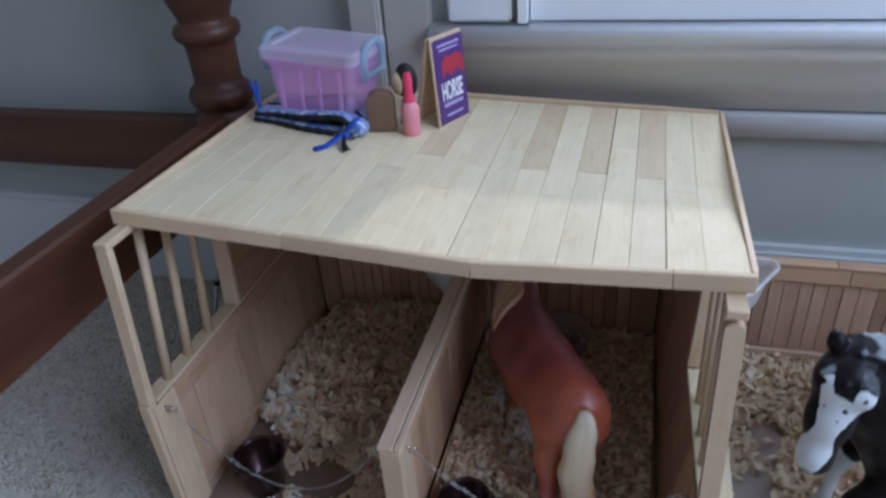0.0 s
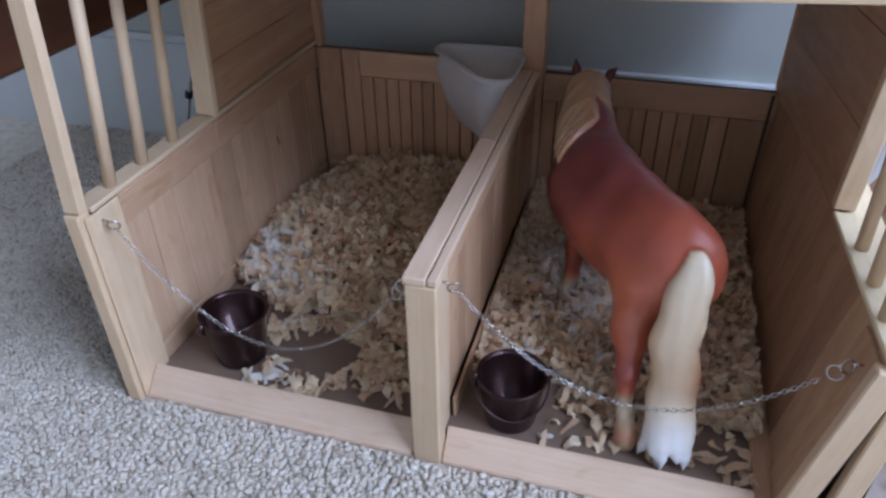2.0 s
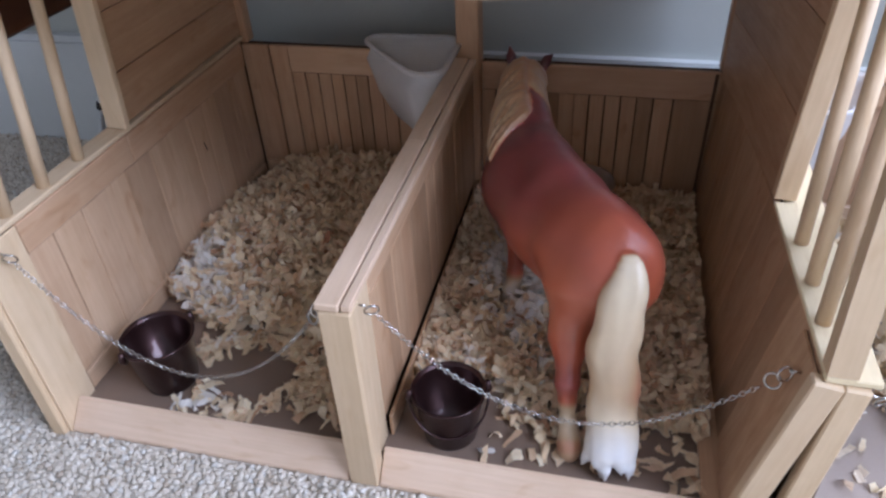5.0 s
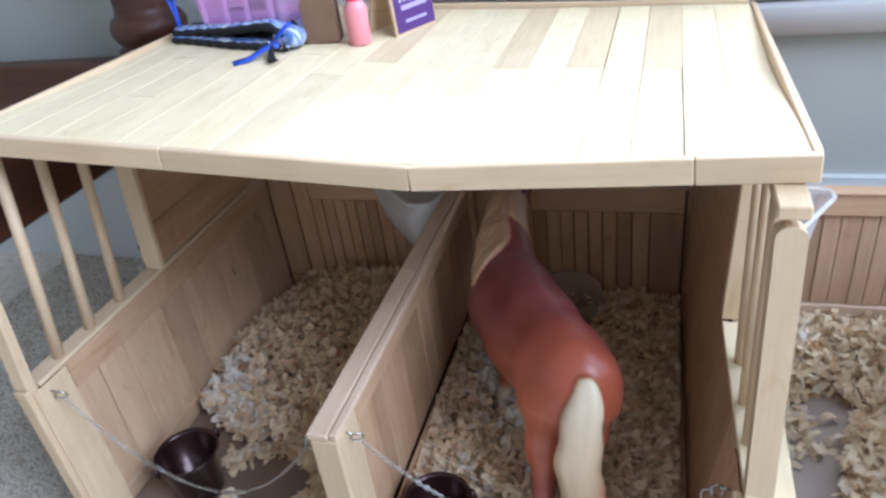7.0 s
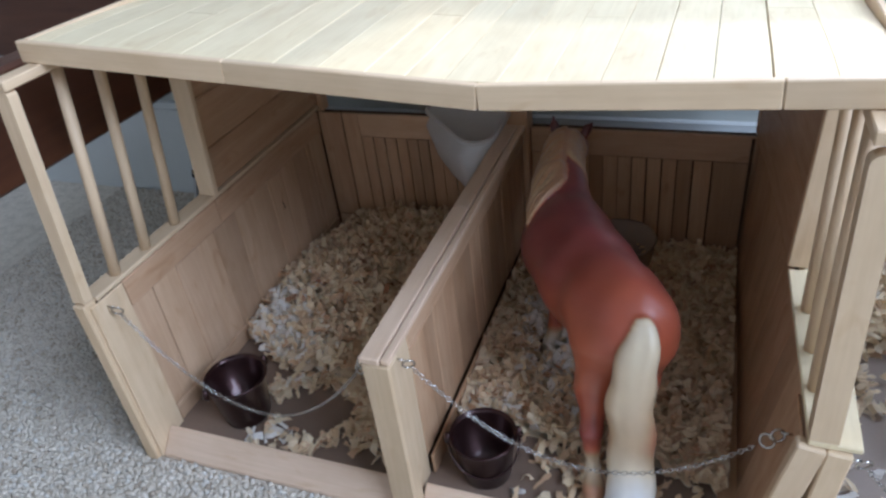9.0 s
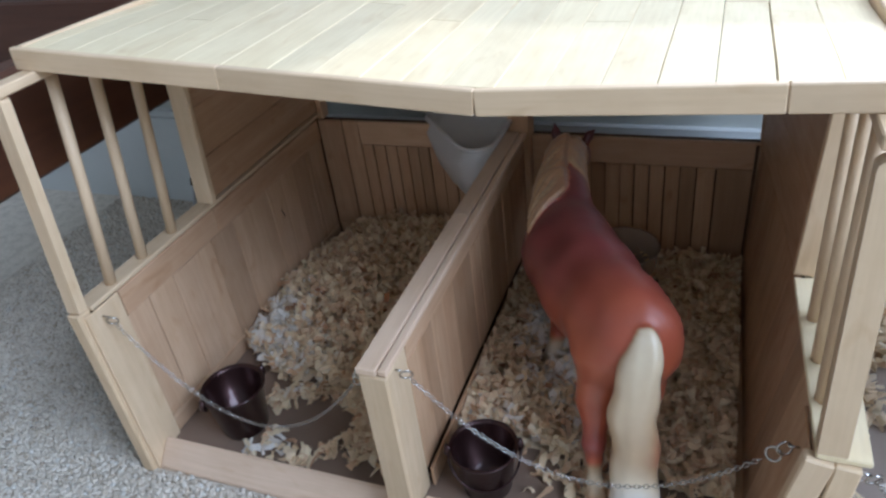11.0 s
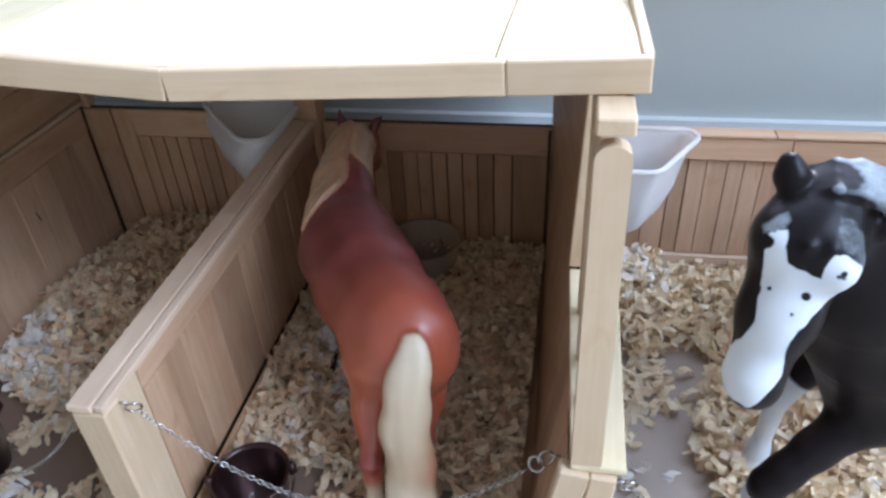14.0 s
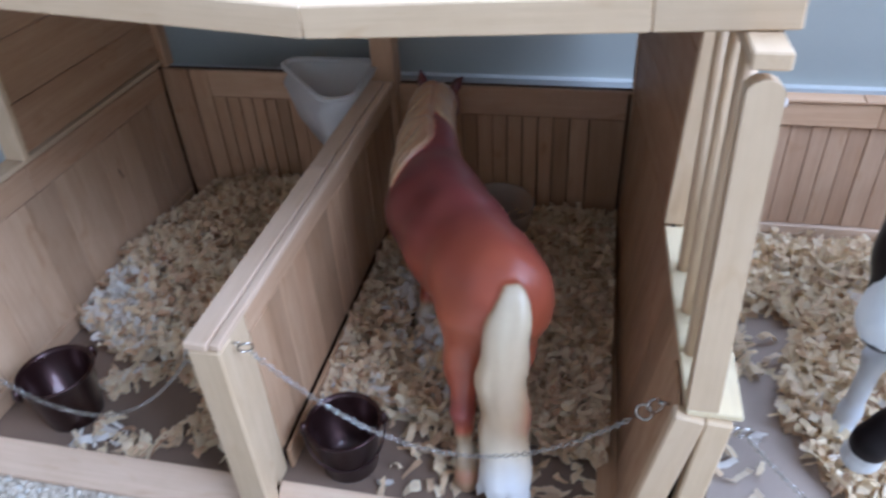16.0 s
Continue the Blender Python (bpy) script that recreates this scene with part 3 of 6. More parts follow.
def bent_board(name, parent, mat, corner, ends, steps, m, label=""):
    """A board bent along its length: corner(u) gives the four corners of its section at u; m: its own axes, the grain along x."""
    bm = bmesh.new()
    us = [ends[0] + (ends[1] - ends[0]) * k / steps for k in range(steps + 1)]
    rings = [[bm.verts.new(p) for p in corner(u)] for u in us]
    for r, q in zip(rings, rings[1:]):
        for k in range(4):
            bm.faces.new((r[k], r[(k + 1) % 4], q[(k + 1) % 4], q[k]))
    bm.faces.new(rings[0])
    bm.faces.new(rings[-1][::-1])
    bmesh.ops.recalc_face_normals(bm, faces=bm.faces)
    hard = [e for e in bm.edges if e.calc_face_angle(0) > 0.6]
    bmesh.ops.bevel(bm, geom=hard, offset=0.0003, segments=1, affect="EDGES")
    bmesh.ops.transform(bm, matrix=m.inverted(), verts=bm.verts)
    return part(name, bm, mat, parent, label, False, m)


def upright_board(name, parent, mat, ys, zs, depth, label=""):
    """A board of the right wall, its grain upright, following the lower face between two depths."""
    m = Matrix.Translation((0.24, sum(ys) / 2, sum(zs) / 2)) @ pose(0, 0, 0, 0, -90, 0)
    steps = max(1, round((ys[1] - ys[0]) / 0.03))
    return bent_board(name, parent, mat, lambda y: [(lower_face(y, z) + d, y, z) for z, d in ((zs[0], depth[0]), (zs[1], depth[0]), (zs[1], depth[1]), (zs[0], depth[1]))], ys, steps, m, label)


def level_board(name, parent, mat, ys, zs, depth, label=""):
    """A board of the right upper side, its grain level, following the upper face between two depths."""
    m = Matrix.Translation((0.24, sum(ys) / 2, sum(zs) / 2)) @ pose(0, 0, 0, 0, 0, 90)
    return bent_board(name, parent, mat, lambda y: [(upper_face(y, z) + d, y, z) for z, d in ((zs[0], depth[0]), (zs[1], depth[0]), (zs[1], depth[1]), (zs[0], depth[1]))], ys, 7, m, label)


wall_r = upright_board("side_wall", stable, JOINT_SHADE_WOOD, (0.006, 0.3585), (0.003, RTOP - 0.006), (0.0045, 0.0100), "half-height plank side wall, leaning outwards in front")
p = 0.0062
while p < 0.350:
    q = min(p + 0.034 * (1 + rng.uniform(-0.12, 0.12)), 0.3525)
    upright_board("plank", wall_r, WALL_WOOD, (p, q - rng.choice((0.00005, 0.0001, 0.0002))), (0.003, RTOP - 0.0004), (rng.uniform(-0.0001, 0.0001), 0.0043))
    p = q
upright_board("stile", wall_r, WALL_WOOD, (0.0055, 0.0440), (0.004, RTOP - 0.0055), (-0.0024, -0.0006))
slab("base_rail", stable, WALL_WOOD, (0.2232, 0.2385), (0.0200, 0.353), (0.0, 0.0150))
cap_r = slab("inner_cap", stable, ROOF_WOOD, (0.2574, 0.2716), (0.004, 0.1590), (RTOP - 0.003, RTOP + 0.0008))
cap_r.matrix_basis = Matrix.Translation((0.2574, 0, 0)) @ pose(0, 0, 0, 0, 0, 1.7) @ Matrix.Translation((-0.2574, 0, 0)) @ cap_r.matrix_basis
slab("outer_cap", stable, ROOF_WOOD, (0.2602, 0.2832), (0.0045, 0.365), (RTOP - 0.0042, RTOP - 0.0003))
stick("front_post", stable, TRIM_WOOD, (0.2350, 0.006, 0.0), (0.2595, 0.006, RTOP - 0.0035), 0.0150, 0.009, (0, 1, 0), 0.001, "pale leaning front post")
stick("front_post", stable, TRIM_WOOD, (0.2610, 0.006, 0.0), (0.2728, 0.006, RTOP - 0.0045), 0.0130, 0.009, (0, 1, 0), 0.001, "pale leaning front post")
# dark board added in the hollow wall; it and the skin carry painted shade
slab("inner_base", stable, JOINT_SHADE_WOOD, (0.2410, 0.2710), (0.0120, 0.365), (0.0, 0.005))
slab("outer_skin", stable, JOINT_SHADE_WOOD, (0.2715, 0.2785), (0.012, 0.365), (0.0, RTOP - 0.0045))

# threshold boards
def ramp_board(x0, x1):
    outline = [(0.0005, 0.0), (0.0005, 0.0035), (0.0170, 0.0205), (0.0195, 0.0205), (0.0195, 0.0)]
    bm = bmesh.new()
    ends = [[bm.verts.new((x, y, z)) for y, z in outline] for x in (x0, x1)]
    for k in range(5):
        bm.faces.new((ends[0][k], ends[0][(k + 1) % 5], ends[1][(k + 1) % 5], ends[1][k]))
    bm.faces.new(ends[0][::-1])
    bm.faces.new(ends[1])
    bmesh.ops.recalc_face_normals(bm, faces=bm.faces)
    bmesh.ops.bevel(bm, geom=list(bm.edges), offset=0.0008, segments=2, affect="EDGES")
    part("threshold", bm, SILL_WOOD, stable, "low sloping threshold board")


ramp_board(LX + 0.0024, DX0 - 0.002)
ramp_board(DX1 + 0.0035, 0.2222)

# back walls
for x0, x1, top, n in ((LX - 0.012, DX0 - 0.0005, 0.160, 0), (DX1 + 0.006, RX + 0.004, 0.153, 1)):
    wall_b = core("back_wall", (x0, x1), (BY + 0.0032, BY + 0.011), (0.0, top - 0.0005), JOINT_SHADE_WOOD, "low tongue-and-groove back wall")
    slab("top_rail", wall_b, RAIL_WOOD, (LX + 0.0475 if n == 0 else x0, x1), (BY - 0.0006, BY + 0.0032), (top - 0.027, top))
    if n == 0:
        slab("plank", wall_b, WALL_WOOD, (LX - 0.0025, LX + 0.026), (BY, BY + 0.0032), (0.012, top))
        slab("plank", wall_b, WALL_WOOD, (LX + 0.0278, LX + 0.047), (BY, BY + 0.0032), (0.012, top))
        upright_planks(wall_b, WALL_WOOD, "x", LX + 0.048, x1, BY + 0.0032, -1, (0.012, top - 0.0275), 0.0135, 0.08)
    else:
        upright_planks(wall_b, WALL_WOOD, "x", x0, RX - 0.048, BY + 0.0032, -1, (0.012, top - 0.0275), 0.0150, 0.08)
        slab("plank", wall_b, WALL_WOOD, (RX - 0.0475, RX - 0.002), (BY, BY + 0.0032), (0.012, top - 0.0275))
    slab("base_rail", wall_b, RAIL_WOOD, (x0 + 0.014, x1), (BY - 0.004, BY - 0.0005), (0.0115, 0.030))
# thin dark strip set on the planks in place of the corner gap's shade
stick("corner_joint", stable, JOINT_SHADE_WOOD, (0.2296, 0.3580, 0.013), (0.2310, 0.3580, 0.152), 0.0028, 0.0012, (0, 1, 0), 0.0002, "dark strip painting the shade of the corner gap")
slab("back_post", stable, WALL_WOOD, (DX0 + 0.0005, DX1 + 0.0055), (0.3505, 0.3725), (0.0, 0.322), 0.001, "upright back post")
slab("back_post", stable, WALL_WOOD, (LX - 0.0125, LX + 0.006), (0.3605, 0.374), (0.161, 0.3245), 0.001, "upright back post")
slab("back_post", stable, WALL_WOOD, (RX - 0.0135, RX + 0.002), (0.3605, 0.3725), (0.154, 0.3090), 0.001, "upright back post")

# upper sides: posts, dowels, panels, plates
def rounded_post(name, parent, xs, ys, z0, z1):
    bm = bmesh.new()
    r = (xs[1] - xs[0]) / 2
    cx = (xs[0] + xs[1]) / 2
    out = [(xs[0], z0), (xs[1], z0)] + [(cx + r * math.cos(t), z1 - r * 0.75 + r * 0.75 * math.sin(t)) for t in [math.pi * k / 8 for k in range(9)]]
    a, b = [[bm.verts.new((x, y, z)) for x, z in out] for y in ys]
    n = len(out)
    for k in range(n):
        bm.faces.new((a[k], a[(k + 1) % n], b[(k + 1) % n], b[k]))
    bm.faces.new(a[::-1])
    bm.faces.new(b)
    bmesh.ops.recalc_face_normals(bm, faces=bm.faces)
    # grain along the post: lay the mesh along its own x axis
    bmesh.ops.transform(bm, matrix=pose(0, 0, 0, 0, 90, 0), verts=bm.verts)
    return part(name, bm, TRIM_WOOD, parent, "pale round-topped upright post", m=pose(0, 0, 0, 0, -90, 0))


def dowel(parent, x, y, z0, z1, lean=0.0, aside=0.0):
    bm = bmesh.new()
    tube(bm, [(0, 0, 0), ((z1 - z0), 0, 0)], 0.0042, 14)
    return part("dowel", bm, TRIM_WOOD, parent, "", True, look((x, y, z0), (x + aside, y + lean, z1)) @ pose(0, 0, 0, 0, 90, 0))


side_l = slab("upper_side", stable, WALL_WOOD, (LX - 0.0125, LX - 0.004), (0.1745, 0.3600), (LTOP + 0.0005, 0.3245), 0.001, "solid upper side panel of horizontal boards")
for z0, z1 in ((LTOP + 0.002, 0.208), (0.2085, 0.252), (0.2525, 0.296), (0.2965, 0.3245)):
    slab("board", side_l, WALL_WOOD, (LX - 0.0122, LX - 0.0006), (0.1575 + 0.09 * (z1 - LTOP), 0.3655), (z0, z1), 0.0005)
# the open front of the rack has slumped backwards a little
stick("edge_strip", side_l, TRIM_WOOD, (LX - 0.0045, 0.1595, LTOP + 0.0005), (LX - 0.0045, 0.1740, 0.3248), 0.0175, 0.0062, (0, 1, 0))
post_l = rounded_post("front_post", stable, (LX - 0.0118, LX - 0.0004), (-0.0016, 0.0062), LTOP + 0.0006, 0.3268)
post_l.matrix_basis = Matrix.Translation((0, -0.002, LTOP)) @ pose(0, 0, 0, -5.8, 0, 0) @ Matrix.Translation((0, 0.002, -LTOP)) @ post_l.matrix_basis
slab("top_plate", stable, TRIM_WOOD, (LX - 0.012, LX + 0.0008), (0.0138, 0.3725), (0.3250, 0.3318), 0.0008, "pale top plate")
for y in (0.037, 0.073, 0.111):
    dowel(stable, LX - 0.006, y, LTOP - 0.0012, 0.3252, 0.0245)

side_r = level_board("upper_side", stable, WALL_WOOD, (0.169, 0.3590), (RTOP - 0.0030, 0.3085), (0.0036, 0.0110), "solid upper side panel of boards")
for z0, z1 in ((RTOP - 0.0002, 0.206), (0.2065, 0.262), (0.2625, 0.3085)):
    level_board("board", side_r, WALL_WOOD, (0.170, 0.3570), (z0, z1), (0.0, 0.0034))
stick("edge_strip", side_r, TRIM_WOOD, (0.2592, 0.1642, RTOP + 0.0012), (0.2656, 0.1642, 0.3140), 0.0140, 0.0085, (0, 1, 0))
post_r = rounded_post("front_post", stable, (0.2575, 0.2715), (0.0040, 0.0150), RTOP + 0.0009, 0.3085)
post_r.matrix_basis = Matrix.Translation((0, 0.004, RTOP)) @ pose(0, 0, 0, -6.8, 0, 0) @ Matrix.Translation((0, -0.004, -RTOP)) @ post_r.matrix_basis
stick("top_plate", stable, TRIM_WOOD, (0.2645, 0.0235, 0.3142), (0.2645, 0.365, 0.3065), 0.0145, 0.007, (0, 0, 1), 0.0008, "pale top plate")
for y in (0.044, 0.077, 0.115):
    dowel(stable, 0.2625, y, RTOP - 0.0004, 0.3112, 0.012)


# roof: planks front to back over a sagging frame
def roof_z(x, y):
    """Top of the roof: high on the left, sagging where the front strips meet."""
    def line(pts):
        for (xa, za), (xb, zb) in zip(pts, pts[1:]):
            if x <= xb:
                return za + (zb - za) * (x - xa) / (xb - xa)
        return pts[-1][1]
    f = line([(-0.26, 0.3480), (0.077, 0.3235), (0.28, 0.3318)])
    b = line([(-0.26, 0.3400), (-0.08, 0.3345), (0.0, 0.3270), (0.077, 0.3230), (0.28, 0.3160)])
    k = min(1.0, max(0.0, (y - 0.04) / 0.20))
    k = k * k * (3 - 2 * k)
    return f + (b - f) * k


ROOF_X0, ROOF_X1, ROOF_Y0, ROOF_Y1 = -0.2310, 0.2750, 0.0505, 0.392
roof = stick("roof", stable, WALL_WOOD, (-0.214, 0.362, roof_z(-0.214, 0.362) - 0.009), (0.250, 0.362, roof_z(0.25, 0.362) - 0.009), 0.018, 0.006, label="flat plank roof with edging strips")
SEAMS = [ROOF_X0 + 0.0030, -0.2140, -0.1890, -0.1630, -0.1370, -0.1105, -0.0780, -0.0465, -0.0180, 0.0110, 0.0350, 0.0580, 0.0865, 0.1125, 0.1400, 0.1665, 0.1920, 0.2180, 0.2440, ROOF_X1 - 0.0020]
# where each plank is butted, its seam's width on the near and the far piece, and whether the far piece is browner
PLANKS = [(0.17, 0.1, 0.1, 0), (None, 0.1, 0.1, 0), (0.225, 0.15, 0.1, 0), (0.13, 0.1, 0.1, 0), (0.26, 0.35, 0.15, 0), (None, 0.1, 0.1, 0), (0.235, 0.8, 0.15, 0), (0.19, 0.1, 0.1, 0), (0.225, 0.15, 0.3, 1), (0.16, 0.15, 0.25, 0), (0.215, 0.7, 0.6, 0), (0.255, 0.2, 0.15, 0), (0.215, 0.2, 0.3, 1), (0.165, 0.25, 0.2, 0), (0.219, 0.4, 0.9, 1), (0.28, 0.35, 0.3, 0), (0.214, 0.9, 0.15, 1), (0.19, 0.06, 0.3, 0), (None, 0.1, 0.3, 0)]
for n, (x, x_next) in enumerate(zip(SEAMS, SEAMS[1:])):
    j, near, far, brown = PLANKS[n]
    w = x_next - x
    cuts = [ROOF_Y0 + 0.0005] + ([j] if j else []) + [ROOF_Y1 - 0.006]
    for ya, yb in zip(cuts, cuts[1:]):
        back = j is not None and ya == j
        slit = (far if back else near) * 0.001
        d, end = rng.uniform(-0.00008, 0.00008), yb - (0.0016 if n == 14 and not back else 0.0003)
        xa, xb = x + 0.00002, x + w - slit
        m = Matrix.Translation((x + w / 2, (ya + yb) / 2, roof_z(x + w / 2, (ya + yb) / 2))) @ pose(0, 0, 0, 0, 0, 90)
        bent_board("plank", roof, ROOF_BROWN if brown and back else ROOF_WOOD, lambda y: [(xx, y, roof_z(xx, y) + d - h) for xx, h in ((xa, 0), (xb, 0), (xb, 0.005), (xa, 0.005))], (ya, end), max(2, round((end - ya) / 0.03)), m)
# front strips, side strips, back strip
for xa, xb in ((-0.2340, -0.07805), (-0.0780, 0.0766), (0.0769, 0.2222), (0.2225, 0.2772)):
    pa, pb = Vector((xa, ROOF_Y0 - 0.0028, roof_z(xa, 0.04) - 0.0063)), Vector((xb, ROOF_Y0 - 0.0028, roof_z(xb, 0.04) - 0.0063))
    stick("front_strip", roof, TRIM_WOOD, pa, pb, 0.005, 0.0142, (0, 0, 1), 0.0007, "pale strip along the roof's front edge")
for xs in (ROOF_X0 + 0.0005, ROOF_X1 + 0.0005):
    pa, pb = Vector((xs, ROOF_Y0 + 0.0005, roof_z(xs, 0.046) - 0.0060)), Vector((xs, ROOF_Y1, roof_z(xs, 0.372) - 0.0060))
    stick("side_strip", roof, TRIM_WOOD, pa, pb, 0.0045, 0.0135, (0, 0, 1), 0.0007, "pale strip along the roof's side edge")
pa, pb = Vector((ROOF_X0 + 0.004, ROOF_Y1 - 0.0025, roof_z(-0.24, 0.37) - 0.004)), Vector((ROOF_X1 - 0.003, ROOF_Y1 - 0.0025, roof_z(0.27, 0.37) - 0.004))
stick("back_strip", roof, TRIM_WOOD, pa, pb, 0.005, 0.013, (0, 0, 1), 0.0007)

# ---- paddock beside the stable ----
paddock = thing("paddock", (0.48, 0.18, 0), "small fenced paddock with a tan board floor and plank back fence", "paddock")
slab("floor_board", paddock, BOARD_TAN, (0.2845, 0.72), (-0.01, 0.3515), (0.002, 0.011), 0.001, "grey-tan floor board")
fence = slab("back_fence", paddock, FENCE_WOOD, (0.286, 0.72), (BY - 0.003, BY + 0.006), (0.0, 0.1535), 0.001, "low plank back fence")
slab("top_rail", fence, RAIL_WOOD, (0.286, 0.4295), (BY - 0.010, BY - 0.0065), (0.1330, 0.1540))
slab("top_rail", fence, RAIL_WOOD, (0.4300, 0.72), (BY - 0.010, BY - 0.0065), (0.1325, 0.1540))
slab("cap", fence, RAIL_WOOD, (0.286, 0.415), (BY - 0.012, BY + 0.003), (0.1545, 0.1575))
slab("cap", fence, RAIL_WOOD, (0.4155, 0.72), (BY - 0.012, BY + 0.003), (0.1547, 0.1575))
upright_planks(fence, FENCE_WOOD, "x", 0.287, 0.72, BY - 0.003, -1, (0.0338, 0.1322), 0.0165, 0.2)
slab("bottom_rail", fence, SILL_WOOD, (0.286, 0.72), (BY - 0.0095, BY - 0.003), (0.0115, 0.0330))

# ---- feeders, tub, pails ----
def shell(bm, outlines, thick):
    """An open-topped vessel: outlines from the bottom up, each a closed list of points; the wall has thickness."""
    def inset(ring, d):
        c = sum(ring, Vector()) / len(ring)
        return [p + (c - p).normalized() * d for p in ring]
    outer = [[Vector(p) for p in ring] for ring in outlines]
    inner = [inset(ring, thick) for ring in outer]
    inner[0] = [p + Vector((0, 0, thick)) for p in inner[0]]
    n = len(outer[0])
    rings = [[bm.verts.new(p) for p in ring] for ring in outer + inner[::-1]]
    for a, b in zip(rings, rings[1:]):
        for k in range(n):
            bm.faces.new((a[k], a[(k + 1) % n], b[(k + 1) % n], b[k]))
    bm.faces.new(rings[0][::-1])
    bm.faces.new(rings[-1])
    bmesh.ops.recalc_face_normals(bm, faces=bm.faces)


SLANTED = ((0.001, -0.001, 0.001, 180, 90), (0.84, -0.16, 0.16, 90, -38), (0.32, -0.72, 0.28, -48, -90), (0.10, -0.90, 0.10, -90, -180))
ROUNDED = ((0.14, -0.14, 0.14, 180, 90), (0.86, -0.15, 0.14, 90, -42), (0.20, -0.80, 0.20, -42, -180))


def corner_outline(corner, sx, along, deep, z, plan, lip=0.0):
    """A corner trough seen from above, its corners arcs (centre, radius, from and to degrees); sx: the side to which it spreads along the back."""
    pts = [(cx + r * math.cos(radians(a + (b - a) * k / 6)), cy + r * math.sin(radians(a + (b - a) * k / 6))) for cx, cy, r, a, b in plan for k in range(7)]
    return [(corner[0] + sx * (x * along + (lip if x > 0.3 else 0)), corner[1] + y * deep - (lip if y < -0.2 else 0), z) for x, y in pts]


def corner_feeder(low, top, sx, along, deep, z0, z1, plan, label):
    """low, top: where the trough's corner lies at its foot and at its rim."""
    t = thing("corner_feeder", (low[0] + sx * 0.02, low[1] - 0.02, z0), label, "feeder", "corner feeders")
    bm = bmesh.new()
    h = z1 - z0
    rings = [corner_outline(low, sx, along * k, deep * k, z, plan) for k, z in ((0.36, z0), (0.52, z0 + h * 0.07), (0.66, z0 + h * 0.18), (0.80, z0 + h * 0.45), (0.90, z1 - 0.014))]
    rings += [corner_outline(top, sx, along * k, deep * k, z, plan) for k, z in ((0.95, z1 - 0.007), (0.97, z1 - 0.003))]
    shell(bm, rings, 0.0012)
    part("bowl", bm, BIN_PLASTIC, t, "", True)
    bm = bmesh.new()
    tube(bm, corner_outline(top, sx, along * 0.985, deep * 0.985, z1 - 0.002, plan, 0.001), 0.0023, 8, True)
    part("rim", bm, BIN_PLASTIC, t, "", True)
    return t


corner_feeder((-0.0028, 0.3555), (0.0030, 0.3690), -1, 0.090, 0.088, 0.087, 0.173, ROUNDED, "frosted white plastic corner feeder hung on the stall's back wall")
corner_feeder((0.2865, 0.3465), (0.2865, 0.3465), 1, 0.064, 0.076, 0.076, 0.164, SLANTED, "frosted white plastic corner feeder hung on the paddock fence")

tub = thing("round_tub", (0.120, 0.316, 0.011), "thin clear plastic round tub standing in the shavings", "tub")
bm = bmesh.new()
lathe(bm, [(0.001, 0.0), (0.026, 0.0), (0.0275, 0.002), (0.0335, 0.046), (0.0350, 0.0475), (0.0346, 0.0486), (0.0328, 0.0475), (0.0268, 0.003), (0.001, 0.0015)], 40, (0.120, 0.316, 0.011))
part("bowl", bm, TUB_PLASTIC, tub, "", True)


def pail(x, y, turn, drop, label, size=1.0):
    t = thing("pail", (x, y, 0.011), label, "pail", "stall pails")
    bm = bmesh.new()
    R, r, h = 0.0245 * size, 0.0180 * size, 0.042 * size
    lathe(bm, [(0.0005, 0.002), (r - 0.003, 0.002), (r - 0.002, 0.0), (r, 0.0), (r + 0.0008, 0.002), (R - 0.0012, h - 0.004), (R, h - 0.0015), (R + 0.0006, h), (R - 0.0008, h + 0.0006), (R - 0.0022, h - 0.002), (r - 0.0012, 0.0035), (0.0005, 0.0035)], 40, (x, y, 0.011))
    body = part("bucket", bm, BRONZE, t, "", True)
    bm = bmesh.new()
    tube(bm, [(x + (R + 0.0002) * math.cos(k * math.pi / 18), y + (R + 0.0002) * math.sin(k * math.pi / 18), 0.011 + h) for k in range(36)], 0.0010, 6, True)
    part("rolled_rim", bm, BRONZE, body, "", True)
    d, n = Vector((math.cos(turn), math.sin(turn), 0)), Vector((-math.sin(turn), math.cos(turn), 0))
    top = Vector((x, y, 0.011 + h - 0.004))
    for s in (-1, 1):
        bm = bmesh.new()
        c = top + d * s * (R + 0.0008)
        tube(bm, [c + Vector((0, 0, -0.004)), c + d * s * 0.0018, c + Vector((0, 0, 0.007)) + d * s * 0.0008], [0.0016, 0.0028, 0.0022], 8)
        part("ear", bm, BRONZE, t, "", True)
    bm = bmesh.new()
    pts = []
    for k in range(21):
        a = math.pi * k / 20
        out = n * math.sin(a) * (R + 0.006) * math.cos(drop) + Vector((0, 0, -1)) * math.sin(a) * (R + 0.006) * math.sin(drop)
        pts.append(top + d * math.cos(a) * (R + 0.0022) + out)
    tube(bm, pts, 0.0009, 6)
    part("bail_handle", bm, BRONZE, t, "", True)
    return t


pail(-0.1645, 0.0555, radians(62), radians(38), "small dark bronze metal pail on the floor of the empty stall", 1.07)
pail(0.0580, 0.0480, radians(200), radians(48), "small dark bronze metal pail beside the chestnut horse figure")


# ---- chains ----
def link_mesh():
    bm = bmesh.new()
    pts = []
    for k in range(12):
        a = 2 * math.pi * k / 12
        pts.append((0.00190 * math.cos(a), 0.00122 * math.sin(a), 0))
    tube(bm, pts, 0.00030, 6, True)
    return mesh_of("link", bm, STEEL, True)


LINK = link_mesh()


